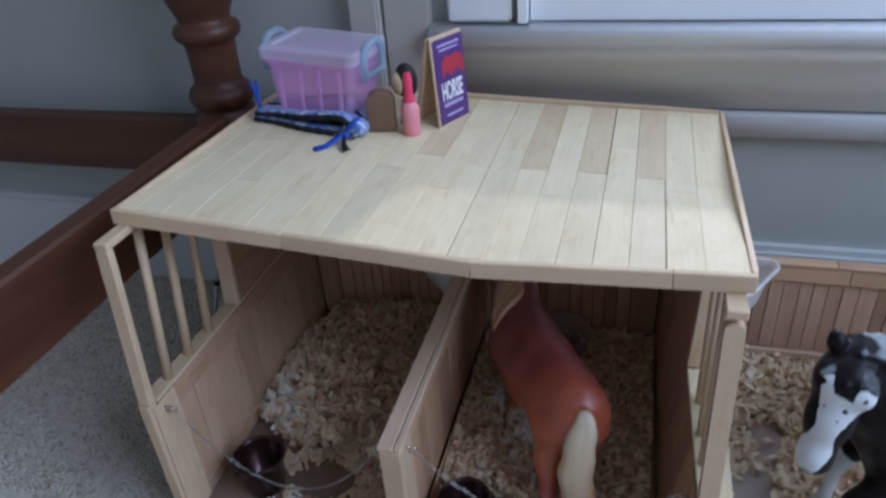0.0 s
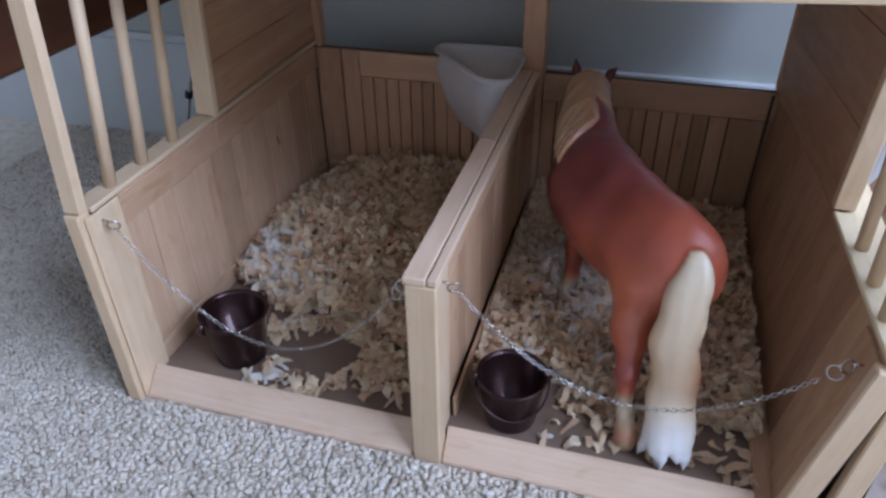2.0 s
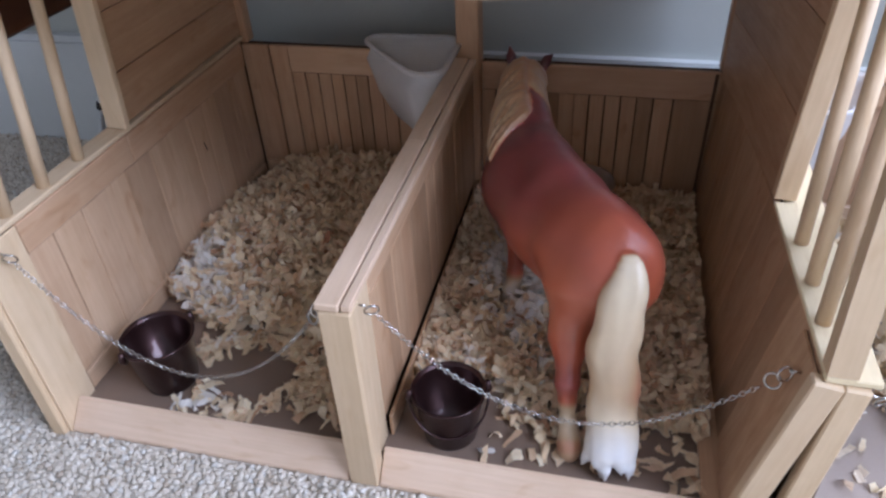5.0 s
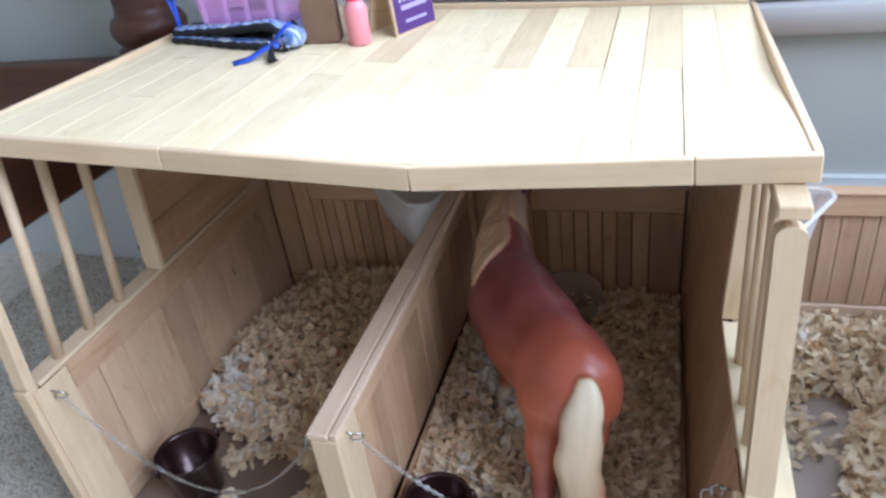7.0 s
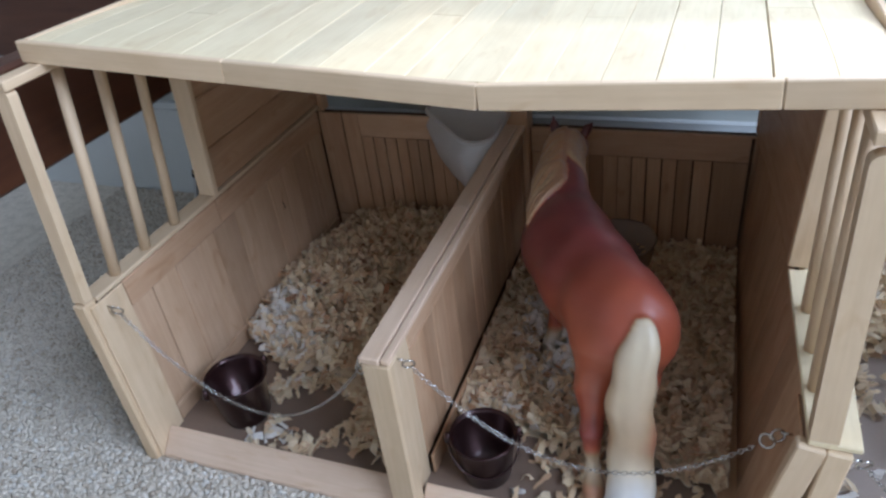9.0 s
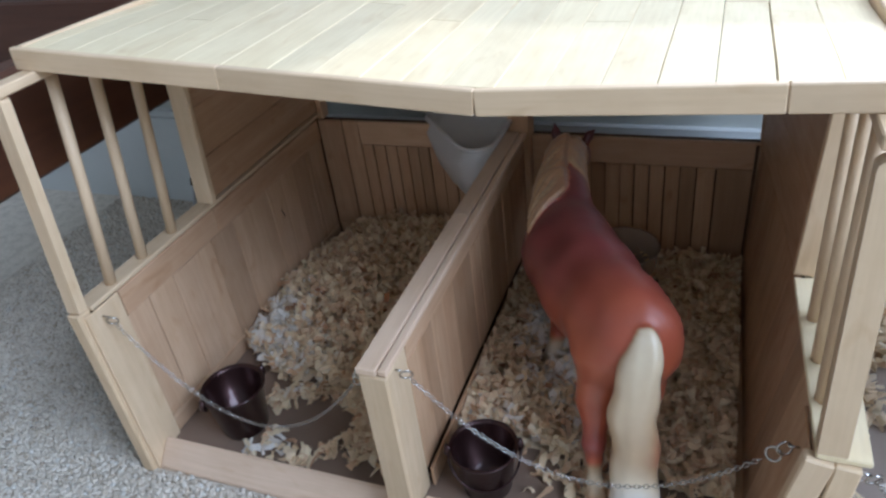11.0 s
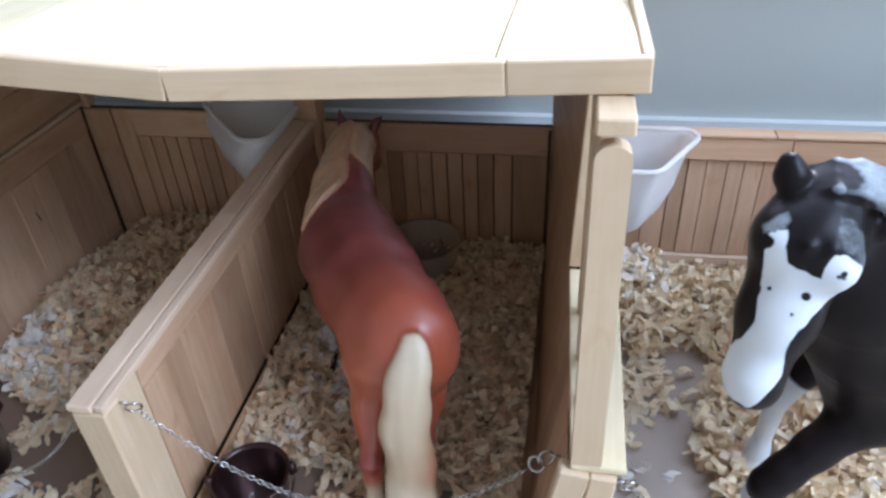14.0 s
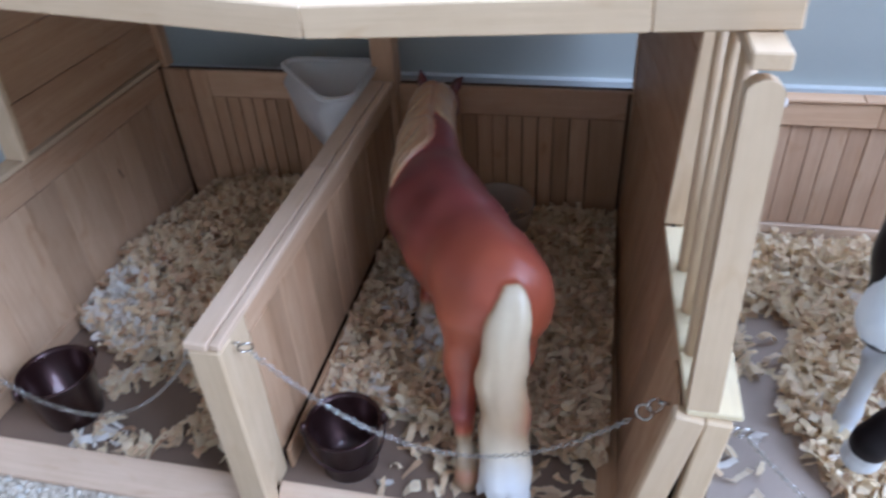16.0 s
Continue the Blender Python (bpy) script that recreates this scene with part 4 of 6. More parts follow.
def ring_mesh(radius, wire):
    bm = bmesh.new()
    tube(bm, [(radius * math.cos(k * math.pi / 10), radius * math.sin(k * math.pi / 10), 0) for k in range(20)], wire, 7, True)
    return mesh_of("ring", bm, STEEL, True)


RING = ring_mesh(0.0041, 0.0007)


def chain(p0, p1, low, label, snap=True, stop=1.0):
    """Links along a sagging line from hook p0 to hook p1; low: the height of the lowest point."""
    p0, p1 = Vector(p0), Vector(p1)
    t = thing("stall_chain", p0, label, "chain", "stall chains")
    mid = 0.5 * (p0.z + p1.z)
    sag = mid - low

    def at(s):
        q = p0.lerp(p1, s)
        q.z -= 4 * sag * s * (1 - s)
        return q
    fine = [at(k / 800) for k in range(int(800 * stop) + 1)]
    step, gone, last, k = 0.0029, 0.0075, 0.0, 0
    total = sum((b - a).length for a, b in zip(fine, fine[1:]))
    for a, b in zip(fine, fine[1:]):
        seg = (b - a).length
        while last + seg >= gone and gone < total - (0.017 if snap else 0.003):
            q, d = a.lerp(b, (gone - last) / seg), (b - a).normalized()
            y = Vector((0, 0, 1)).cross(d).normalized()
            z = d.cross(y)
            ang = radians(45 if k % 2 else -45) + 0.25 * math.sin(k * 0.9)
            y2 = y * math.cos(ang) + z * math.sin(ang)
            m = Matrix((d, y2, d.cross(y2))).transposed().to_4x4()
            m.translation = q
            attach(new("link", LINK), t, m)
            gone += step
            k += 1
        last += seg
    # screw eyes and rings at the ends
    ends = [(p0, fine[12])] + ([(p1, fine[-13])] if snap else [])
    for n, (p, q) in enumerate(ends):
        d = (q - p).normalized()
        side = d.cross(Vector((0, 0, 1))).normalized()
        m = Matrix((d, Vector((0, 0, 1)), side)).transposed().to_4x4()
        m.translation = p + d * 0.0035
        attach(new("ring", RING), t, m)
        if n == 1:
            m2 = m.copy()
            m2.translation = p + d * 0.0108
            attach(new("snap_ring", RING), t, m2 @ pose(0, 0, 0, 35, 0, 0))
    return t


chain((LX + 0.008, 0.013, 0.156), (DX0 - 0.004, 0.012, 0.147), 0.070, "thin silver link chain hung across the empty stall's front")
chain((DX1 + 0.008, 0.013, 0.151), (0.2480, 0.022, 0.134), 0.075, "thin silver link chain hung across the occupied stall's front")
chain((0.2835, 0.006, 0.140), (0.60, 0.0, 0.135), 0.035, "thin silver link chain hung across the paddock's front")
for x, y, z, s in ((LX + 0.005, 0.013, 0.156, 1), (DX0 - 0.002, 0.012, 0.147, -1), (DX1 + 0.004, 0.013, 0.151, 1), (0.2500, 0.022, 0.134, -1), (0.2810, 0.006, 0.140, 1)):
    eye = thing("screw_eye", (x, y, z), "small nickel screw eye driven into the wood", "screw eye", "screw eyes")
    bm = bmesh.new()
    tube(bm, [(x - s * 0.003, y, z), (x + s * 0.003, y, z)], 0.0008, 6)
    part("shank", bm, STEEL, eye, "", True)


# ---- wood shavings ----
def shavings(name, label, spots, count, height, white, seed, bare, size=1.0, cream=(0.0, 0.12)):
    """Curled chips heaped over a low mound. spots: (x0, x1, y0, y1); height(x, y): the mound's surface; bare(x, y): where none lie."""
    r = np.random.RandomState(seed)
    verts, faces, pale = [], [], []
    x0, x1, y0, y1 = spots
    # the packed bed below the loose chips
    nx, ny = int((x1 - x0) / 0.006), int((y1 - y0) / 0.006)
    grid = {}
    for i in range(nx + 1):
        for j in range(ny + 1):
            x, y = x0 + (x1 - x0) * i / nx, y0 + (y1 - y0) * j / ny
            h = height(x, y)
            if h > 0.004:
                grid[i, j] = len(verts)
                verts.append((x, y, max(0.0112, 0.0105 + h - 0.0085 + 0.0045 * (r.rand() - 0.5))))
                pale.append(0.12 + white(x, y) * 0.4)
    for (i, j), k in grid.items():
        if (i + 1, j) in grid and (i, j + 1) in grid and (i + 1, j + 1) in grid:
            faces.append((k, grid[i + 1, j], grid[i + 1, j + 1], grid[i, j + 1]))
    made = 0
    while made < count:
        x, y = r.uniform(x0, x1), r.uniform(y0, y1)
        h = height(x, y)
        if h <= 0.0 and r.rand() > bare(x, y):
            continue
        made += 1
        length, width = r.uniform(0.008, 0.0195) * size, r.uniform(0.0034, 0.0068) * size
        bend, twist = (r.uniform(0.3, 1.8) if r.rand() < 0.72 else r.uniform(2.0, 4.6)), r.uniform(-0.9, 0.9)
        steep = 0.35 if h <= 0 else 1.0
        turn = Euler((r.normal(0, 0.75) * steep + (math.pi if r.rand() < 0.5 else 0.0), r.normal(0, 0.75) * steep, r.uniform(0, 6.28))).to_matrix()
        lift = r.uniform(-0.001, 0.009) if h > 0 else 0.0015
        c = Vector((x, y, 0.0112 + max(h, 0) + lift))
        n0, n = len(verts), 5
        rad = length / bend
        side, skew = r.uniform(-0.25, 0.25) / n, r.uniform(-0.5, 0.5)
        pts = []
        for k in range(n + 1):
            t = k / n - 0.5
            a, b = t * bend, t * twist
            px, pz = rad * math.sin(a), rad * (1 - math.cos(a))
            torn = r.uniform(0.45, 1.0) if k in (0, n) else r.uniform(0.85, 1.1)
            for s in (-0.5, 0.5):
                w = s * width * torn * r.uniform(0.55, 1.3)
                pts.append(turn @ Vector((px + (skew * s + r.uniform(-0.22, 0.22)) * width, side * k * width + w * math.cos(b), pz + w * math.sin(b))))
        low = min(p.z for p in pts)
        if h <= 0 or c.z + low < 0.0112:
            c.z = 0.0112 - low
        tone = r.uniform(0.7, 1.0) if r.rand() < 0.85 * white(x, y) else r.uniform(*cream)
        for p in pts:
            q = c + p
            verts.append((min(max(q.x, x0 - 0.001), x1 + 0.001), min(max(q.y, y0), y1), q.z))
            pale.append(tone)
        for k in range(n):
            b = n0 + 2 * k
            faces.append((b, b + 2, b + 3, b + 1))
    me = bpy.data.meshes.new(name)
    me.from_pydata(verts, [], faces)
    me.materials.append(SHAVINGS)
    at = me.attributes.new("whiteness", "FLOAT", "POINT")
    at.data.foreach_set("value", np.array(pale, dtype=np.float32))
    me.polygons.foreach_set("use_smooth", [False] * len(me.polygons))
    return tagged(new(name, me), label, "wood shavings", "", "stuff")


def bell(x, y, cx, cy, rx, ry):
    return math.exp(-(((x - cx) / rx) ** 2 + ((y - cy) / ry) ** 2))


def uneven(x, y, k=38.0, seed=0.0):
    return noise.noise(Vector((x * k + seed, y * k, seed)))


def heap_left(x, y):
    edge = 0.112 + 0.55 * max(0.0, -0.165 - x) + 0.012 * uneven(x, y, 60, 3.0) - 0.035 * bell(x, y, -0.02, 0.08, 0.035, 0.06)
    d = y - edge
    if d < 0:
        return -1.0
    low = bell(x, y, -0.222, 0.370, 0.050, 0.130)
    return (min(0.028, 0.010 + d * 0.20) + 0.006 * uneven(x, y) + 0.010 * bell(x, y, -0.10, 0.28, 0.07, 0.07)) * (1 - 0.85 * low) - (0.012 if low > 0.80 else 0.0)


def bare_left(x, y):
    ring = abs(math.hypot((x + 0.105) / 1.35, y - 0.072) - 0.036)
    k = math.exp(-(ring / 0.010) ** 2) * (1.0 if y > 0.055 else 0.38 if x < -0.072 else 0.16)
    k = max(k, 0.4 * bell(x, y, -0.140, 0.033, 0.016, 0.007))
    if math.hypot((x + 0.105) / 1.35, y - 0.072) < 0.027 or y < 0.026 or math.hypot(x + 0.1645, y - 0.0555) < 0.027 or x < -0.158:
        return 0.0
    if x > -0.055 and y > 0.035:
        k = max(k, 0.7 if y > 0.05 else 0.25)
    return k


def white_left(x, y):
    return min(1.0, 1.25 * bell(x, y, -0.190, 0.155, 0.026, 0.05) + 0.75 * bell(x, y, -0.145, 0.125, 0.022, 0.022) + 0.6 * bell(x, y, -0.135, 0.035, 0.02, 0.014))


shavings("shavings", "heap of curled pine wood shavings in the empty stall", (LX + 0.004, DX0 - 0.004, 0.022, BY - 0.006), 5200, heap_left, white_left, 11, bare_left, 1.04, (0.0, 0.34))


def heap_right(x, y):
    edge = 0.085 + 0.012 * uneven(x, y, 60, 9.0) - 0.02 * bell(x, y, 0.2, 0.1, 0.04, 0.06)
    d = y - edge
    if d < 0 or math.hypot(x - 0.120, y - 0.316) < 0.03 or math.hypot(x - 0.078, y - 0.182) < 0.014:
        return -1.0
    return min(0.016, 0.006 + d * 0.12) + 0.005 * uneven(x, y, 38, 5.0)


def bare_right(x, y):
    if y < 0.028 or math.hypot(x - 0.058, y - 0.048) < 0.027 or math.hypot(x - 0.120, y - 0.316) < 0.03:
        return 0.0
    return 0.05 + 0.30 * bell(x, y, 0.13, 0.06, 0.03, 0.03) + 0.16 * bell(x, y, 0.2, 0.07, 0.03, 0.04)


def white_right(x, y):
    return min(1.0, 1.25 * bell(x, y, 0.096, 0.175, 0.024, 0.050) + 1.1 * bell(x, y, 0.064, 0.222, 0.014, 0.04) + 0.8 * bell(x, y, 0.095, 0.035, 0.014, 0.012) + 0.55 * bell(x, y, 0.045, 0.10, 0.02, 0.02))


shavings("shavings", "curled pine wood shavings spread round the chestnut horse figure", (DX1 + 0.006, RX - 0.017, 0.022, BY - 0.006), 5000, heap_right, white_right, 12, bare_right, 1.04, (0.05, 0.4))


def heap_pen(x, y):
    back = 0.235 + 0.02 * uneven(x, y, 40, 2.0)
    d = y - back
    right = x - (0.345 + 0.35 * abs(y - 0.15) + 0.015 * uneven(x, y, 50, 7.0))
    d = max(d, min(right * 0.8, 0.20 - y if y < 0.2 else 0.1, y - 0.045))
    if d < 0:
        return -1.0
    return (min(0.017, 0.005 + d * 0.2) + 0.006 * uneven(x, y, 38, 15.0)) * (0.35 if x > 0.335 and y > 0.315 else 1.0) + 0.014 * bell(x, y, 0.30, 0.33, 0.024, 0.03)


def bare_pen(x, y):
    if x < 0.335 and y > 0.17:
        return 0.6
    if x < 0.31 and y > 0.08:
        return 0.22
    return 0.035 if y > 0.01 else 0.0


def white_pen(x, y):
    return min(1.0, 1.0 * bell(x, y, 0.300, 0.335, 0.03, 0.035) + 0.8 * bell(x, y, 0.31, 0.11, 0.016, 0.03) + 0.30)


shavings("shavings", "loose curled pine wood shavings on the paddock floor", (0.2875, 0.66, 0.0, BY - 0.0105), 5300, heap_pen, lambda x, y: max(0.0, white_pen(x, y) - 0.28), 13, bare_pen, 1.2, (0.40, 0.72))


# ---- horse figures: rounded limbs blended into one skin ----
def blended(name, prims, cell, mat, groups, override=None):
    """One closed mesh round tapered limbs. prims: (group, a, b, ra, rb, mark a, mark b); groups: how softly each group's limbs melt together."""
    lo = np.min([np.minimum(np.array(p[1]) - p[3], np.array(p[2]) - p[4]) for p in prims], axis=0) - 4 * cell
    hi = np.max([np.maximum(np.array(p[1]) + p[3], np.array(p[2]) + p[4]) for p in prims], axis=0) + 4 * cell
    dims = np.ceil((hi - lo) / cell).astype(int) + 1
    axes = [lo[k] + cell * np.arange(dims[k]) for k in range(3)]
    P = np.stack(np.meshgrid(*axes, indexing="ij"), -1).astype(np.float32)

    def limb(pts, p):
        a, b = np.array(p[1], np.float32), np.array(p[2], np.float32)
        ab = b - a
        t = np.clip(((pts - a) @ ab) / max(float(ab @ ab), 1e-9), 0, 1)
        return np.linalg.norm(pts - a - t[..., None] * ab, axis=-1) - (p[3] + (p[4] - p[3]) * t), t

    field = np.full(P.shape[:3], 1.0, np.float32)
    for g, how in groups.items():
        soft, join = how if isinstance(how, tuple) else (how, 0.0025)
        own = np.full(P.shape[:3], 1.0, np.float32)
        for p in prims:
            if p[0] == g:
                # only near the limb
                l = np.maximum(((np.minimum(p[1], p[2]) - max(p[3], p[4]) - 0.03 - lo) / cell).astype(int), 0)
                h = np.minimum(((np.maximum(p[1], p[2]) + max(p[3], p[4]) + 0.03 - lo) / cell).astype(int) + 2, dims)
                s = tuple(slice(i, j) for i, j in zip(l, h))
                d, _ = limb(P[s], p)
                o = own[s]
                k = np.maximum(soft - np.abs(o - d), 0) / soft
                own[s] = np.minimum(o, d) - k * k * soft * 0.25
        k = np.maximum(join - np.abs(field - own), 0) / join
        field = np.minimum(field, own) - k * k * join * 0.25
    inside = field < 0
    nx, ny, nz = dims
    # one vertex in each cell that the skin crosses
    c = [inside[i:nx - 1 + i, j:ny - 1 + j, k:nz - 1 + k] for i in (0, 1) for j in (0, 1) for k in (0, 1)]
    cross = np.any(c, axis=0) & ~np.all(c, axis=0)
    index = -np.ones(cross.shape, int)
    index[cross] = np.arange(cross.sum())
    ijk = np.argwhere(cross)
    total, weight = np.zeros((len(ijk), 3)), np.zeros(len(ijk))
    corners = [(i, j, k) for i in (0, 1) for j in (0, 1) for k in (0, 1)]
    for a in corners:
        for n in range(3):
            if a[n] == 0:
                b = list(a)
                b[n] = 1
                fa, fb = field[tuple((ijk + a).T)], field[tuple((ijk + b).T)]
                on = (fa < 0) != (fb < 0)
                t = np.where(on, fa / np.where(on, fa - fb, 1), 0)
                pos = ijk + np.array(a) + t[:, None] * (np.array(b) - a)
                total += pos * on[:, None]
                weight += on
    verts = lo + cell * total / weight[:, None]
    quads = []
    for n in range(3):
        u, v = (n + 1) % 3, (n + 2) % 3
        s0, s1 = [slice(1, d - 1) for d in dims], [slice(1, d - 1) for d in dims]
        s0[n], s1[n] = slice(0, dims[n] - 1), slice(1, dims[n])
        a, b = inside[tuple(s0)], inside[tuple(s1)]
        base = np.argwhere(a != b)
        flip = a[tuple(base.T)]
        off = np.ones(3, int)
        off[n] = 0
        base = base + off
        eu, ev = np.eye(3, dtype=int)[u], np.eye(3, dtype=int)[v]
        q = np.stack([index[tuple(x.T)] for x in (base - eu - ev, base - ev, base, base - eu)], 1)
        q[~flip] = q[~flip][:, ::-1]
        quads.append(q)
    quads = np.concatenate(quads)
    # colour mark from the limbs that lie nearest
    tot, share = np.zeros(len(verts)), np.zeros(len(verts))
    for g in groups:
        num, den, near = np.zeros(len(verts)), np.zeros(len(verts)), np.full(len(verts), 1.0)
        blur = 0.0045 if g == "body" else 0.0016
        for p in prims:
            if p[0] == g:
                d, t = limb(verts.astype(np.float32), p)
                w = np.exp(-np.clip(d, -0.02, 0.08) / blur)
                num += w * (p[5] + (p[6] - p[5]) * t)
                den += w
                near = np.minimum(near, d)
        k = np.exp(-np.clip(near, -0.01, 0.08) / 0.0007)
        tot += k * num / den
        share += k
    mark = tot / share
    if override:
        mark = override(verts, mark)
    me = bpy.data.meshes.new(name)
    me.from_pydata(verts.tolist(), [], quads.tolist())
    me.materials.append(mat)
    at = me.attributes.new("mark", "FLOAT", "POINT")
    at.data.foreach_set("value", mark.astype(np.float32))
    me.polygons.foreach_set("use_smooth", [True] * len(me.polygons))
    return new(name, me)


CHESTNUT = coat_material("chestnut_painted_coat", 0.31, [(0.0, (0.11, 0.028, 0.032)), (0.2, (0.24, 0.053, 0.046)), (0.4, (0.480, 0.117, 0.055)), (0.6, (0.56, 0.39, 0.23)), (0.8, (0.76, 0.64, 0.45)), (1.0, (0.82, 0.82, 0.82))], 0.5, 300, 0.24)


def chestnut_horse():
    P = []

    def limb(g, a, b, ra, rb, ma, mb=None):
        P.append((g, a, b, ra, rb, ma, ma if mb is None else mb))
    body = "body"
    limb(body, (0.154, 0.106, 0.126), (0.140, 0.126, 0.124), 0.0335, 0.0340, 0.33, 0.28)
    limb(body, (0.140, 0.126, 0.124), (0.114, 0.166, 0.120), 0.0335, 0.0370, 0.28, 0.20)
    limb(body, (0.114, 0.166, 0.120), (0.094, 0.198, 0.120), 0.0365, 0.0380, 0.22, 0.16)
    limb(body, (0.150, 0.110, 0.147), (0.108, 0.170, 0.144), 0.0135, 0.0150, 0.22, 0.04)
    limb(body, (0.110, 0.165, 0.149), (0.096, 0.195, 0.150), 0.0135, 0.0150, 0.02, 0.08)
    limb(body, (0.126, 0.150, 0.102), (0.103, 0.185, 0.104), 0.0275, 0.0260, 0.36, 0.34)
    # neck and head
    limb(body, (0.090, 0.200, 0.131), (0.0760, 0.245, 0.152), 0.0345, 0.0205, 0.14, 0.2)
    limb(body, (0.0760, 0.245, 0.152), (0.0705, 0.290, 0.163), 0.0205, 0.0150, 0.2, 0.24)
    limb(body, (0.0708, 0.296, 0.163), (0.0710, 0.316, 0.155), 0.0155, 0.0140, 0.25, 0.28)
    limb(body, (0.0710, 0.316, 0.155), (0.0705, 0.340, 0.124), 0.0135, 0.0095, 0.28, 0.3)
    limb("ear", (0.0590, 0.312, 0.167), (0.0565, 0.317, 0.176), 0.0042, 0.0040, 0.10, 0.02)
    limb("ear", (0.0565, 0.317, 0.176), (0.0548, 0.319, 0.185), 0.0038, 0.0010, 0.02, 0.0)
    limb("ear", (0.0830, 0.312, 0.167), (0.0870, 0.316, 0.175), 0.0042, 0.0038, 0.10, 0.02)
    limb("ear", (0.0870, 0.316, 0.175), (0.0915, 0.318, 0.180), 0.0036, 0.0010, 0.02, 0.0)
    # hind legs
    for dx, dy, thigh in ((0.0, 0.0, (0.136, 0.098, 0.108)), (0.0300, 0.0190, (0.162, 0.108, 0.108))):
        def leg(a, b, ra, rb, ma, mb):
            limb("leg", (a[0] + dx, a[1] + dy, a[2]), (b[0] + dx, b[1] + dy, b[2]), ra, rb, ma, mb)
        limb(body, thigh, (0.133 + dx, 0.086 + dy, 0.080), 0.0210, 0.0120, 0.36, 0.38)
        limb(body, (0.133 + dx, 0.086 + dy, 0.080), (0.1342 + dx, 0.072 + dy, 0.066), 0.0110, 0.0072, 0.38, 0.34)
        leg((0.1338, 0.077, 0.071), (0.1345, 0.065, 0.057), 0.0092, 0.0077, 0.37, 0.24)
        leg((0.1345, 0.065, 0.057), (0.1355, 0.0615, 0.046), 0.0077, 0.0054, 0.24, 0.36)
        leg((0.1355, 0.0615, 0.046), (0.1360, 0.0600, 0.041), 0.0052, 0.0047, 0.40, 0.62)
        leg((0.1360, 0.0600, 0.041), (0.137, 0.056, 0.030), 0.0046, 0.0048, 0.74, 0.80)
        leg((0.137, 0.056, 0.030), (0.139, 0.049, 0.0235), 0.0052, 0.0060, 0.80, 0.72)
        leg((0.139, 0.049, 0.0225), (0.1395, 0.045, 0.0200), 0.0062, 0.0068, 0.60, 0.48)
        leg((0.1395, 0.045, 0.0195), (0.140, 0.043, 0.0155), 0.0070, 0.0078, 0.50, 0.58)
    # fore legs
    for x, y, d in ((0.083, 0.208, 0.014), (0.116, 0.214, 0.0)):
        limb(body, (x + 0.003, y - 0.004, 0.108), (x - 0.002, y + 0.002 - 0.3 * d, 0.066), 0.0190, 0.0096, 0.32, 0.34)
        limb("leg", (x - 0.002, y + 0.002 - 0.3 * d, 0.068), (x - 0.003, y - 0.8 * d, 0.038), 0.0088, 0.0062, 0.30, 0.26)
        limb("leg", (x - 0.003, y - 0.8 * d, 0.036), (x - 0.005, y - 0.004 - d, 0.023), 0.0064, 0.0070, 0.72, 0.88)
        limb("leg", (x - 0.005, y - 0.004 - d, 0.022), (x - 0.006, y - 0.005 - d, 0.0155), 0.0080, 0.0096, 0.80, 0.66)
    # tail, in locks
    spine = [(0.1634, 0.0845, 0.1475), (0.1640, 0.0740, 0.1310), (0.1624, 0.0680, 0.1130), (0.1608, 0.0635, 0.0970), (0.1626, 0.0590, 0.0820), (0.1642, 0.0530, 0.0660), (0.1648, 0.0460, 0.0500), (0.1658, 0.0375, 0.0310)]
    wide = [0.0040, 0.0112, 0.0124, 0.0134, 0.0130, 0.0128, 0.0136, 0.0150]
    tone = [0.86, 0.78, 0.72, 0.70, 0.67, 0.63, 0.86, 1.0]
    fine = []
    for k in range(7):
        a, b, c, e = (Vector(spine[max(0, min(7, k + q))]) for q in (-1, 0, 1, 2))
        for t in (0.0, 0.25, 0.5, 0.75):
            p = 0.5 * (2 * b + (c - a) * t + (2 * a - 5 * b + 4 * c - e) * t * t + (3 * b - a - 3 * c + e) * t ** 3)
            p.x += 0.0010 * math.sin(p.z * 190)
            fine.append((p, wide[k] + (wide[k + 1] - wide[k]) * t, tone[k] + (tone[k + 1] - tone[k]) * t))
    fine.append((Vector(spine[7]), wide[7], tone[7]))
    for (a, ra, ma), (b, rb, mb) in zip(fine, fine[1:]):
        for side in (-0.36, 0.36):
            limb("tail", (a.x + side * ra, a.y, a.z), (b.x + side * rb, b.y, b.z), ra * 0.56, rb * 0.56, ma, mb)
    for n in range(7):
        a = (n - 3) / 3
        prev = None
        for k, (c, w, m) in enumerate(fine):
            ang = a * 1.35 + 0.20 * math.sin(k * 0.21 + n * 1.7) - 0.22 * math.sin(k * 0.115)
            q = (c.x + w * 0.76 * math.sin(ang), c.y - w * 0.46 * math.cos(ang), c.z)
            m += 0.05 * math.sin(n * 2.4 + k * 0.16) - 0.05 * a * a - (0.15 * max(0.0, a) * math.exp(-((c.z - 0.066) / 0.018) ** 2))
            if prev:
                limb("tail", prev, q, min(0.0042, 0.42 * w), min(0.0042, 0.42 * w), m)
            prev = q
        low = (0.0165, 0.0230, 0.0138, 0.0128, 0.0200, 0.0140, 0.0160)[n]
        tip = (prev[0] + (-0.0060, -0.0016, 0.0002, 0.0006, 0.0030, 0.0034, 0.0050)[n], prev[1] - 0.004 - 0.002 * (n % 2), low)
        mid = tuple(0.5 * (u + v) for u, v in zip(prev, tip))
        limb("tips", prev, mid, 0.0044, 0.0036, 0.97, 1.0)
        limb("tips", mid, tip, 0.0036, 0.0009, 1.0, 0.97)
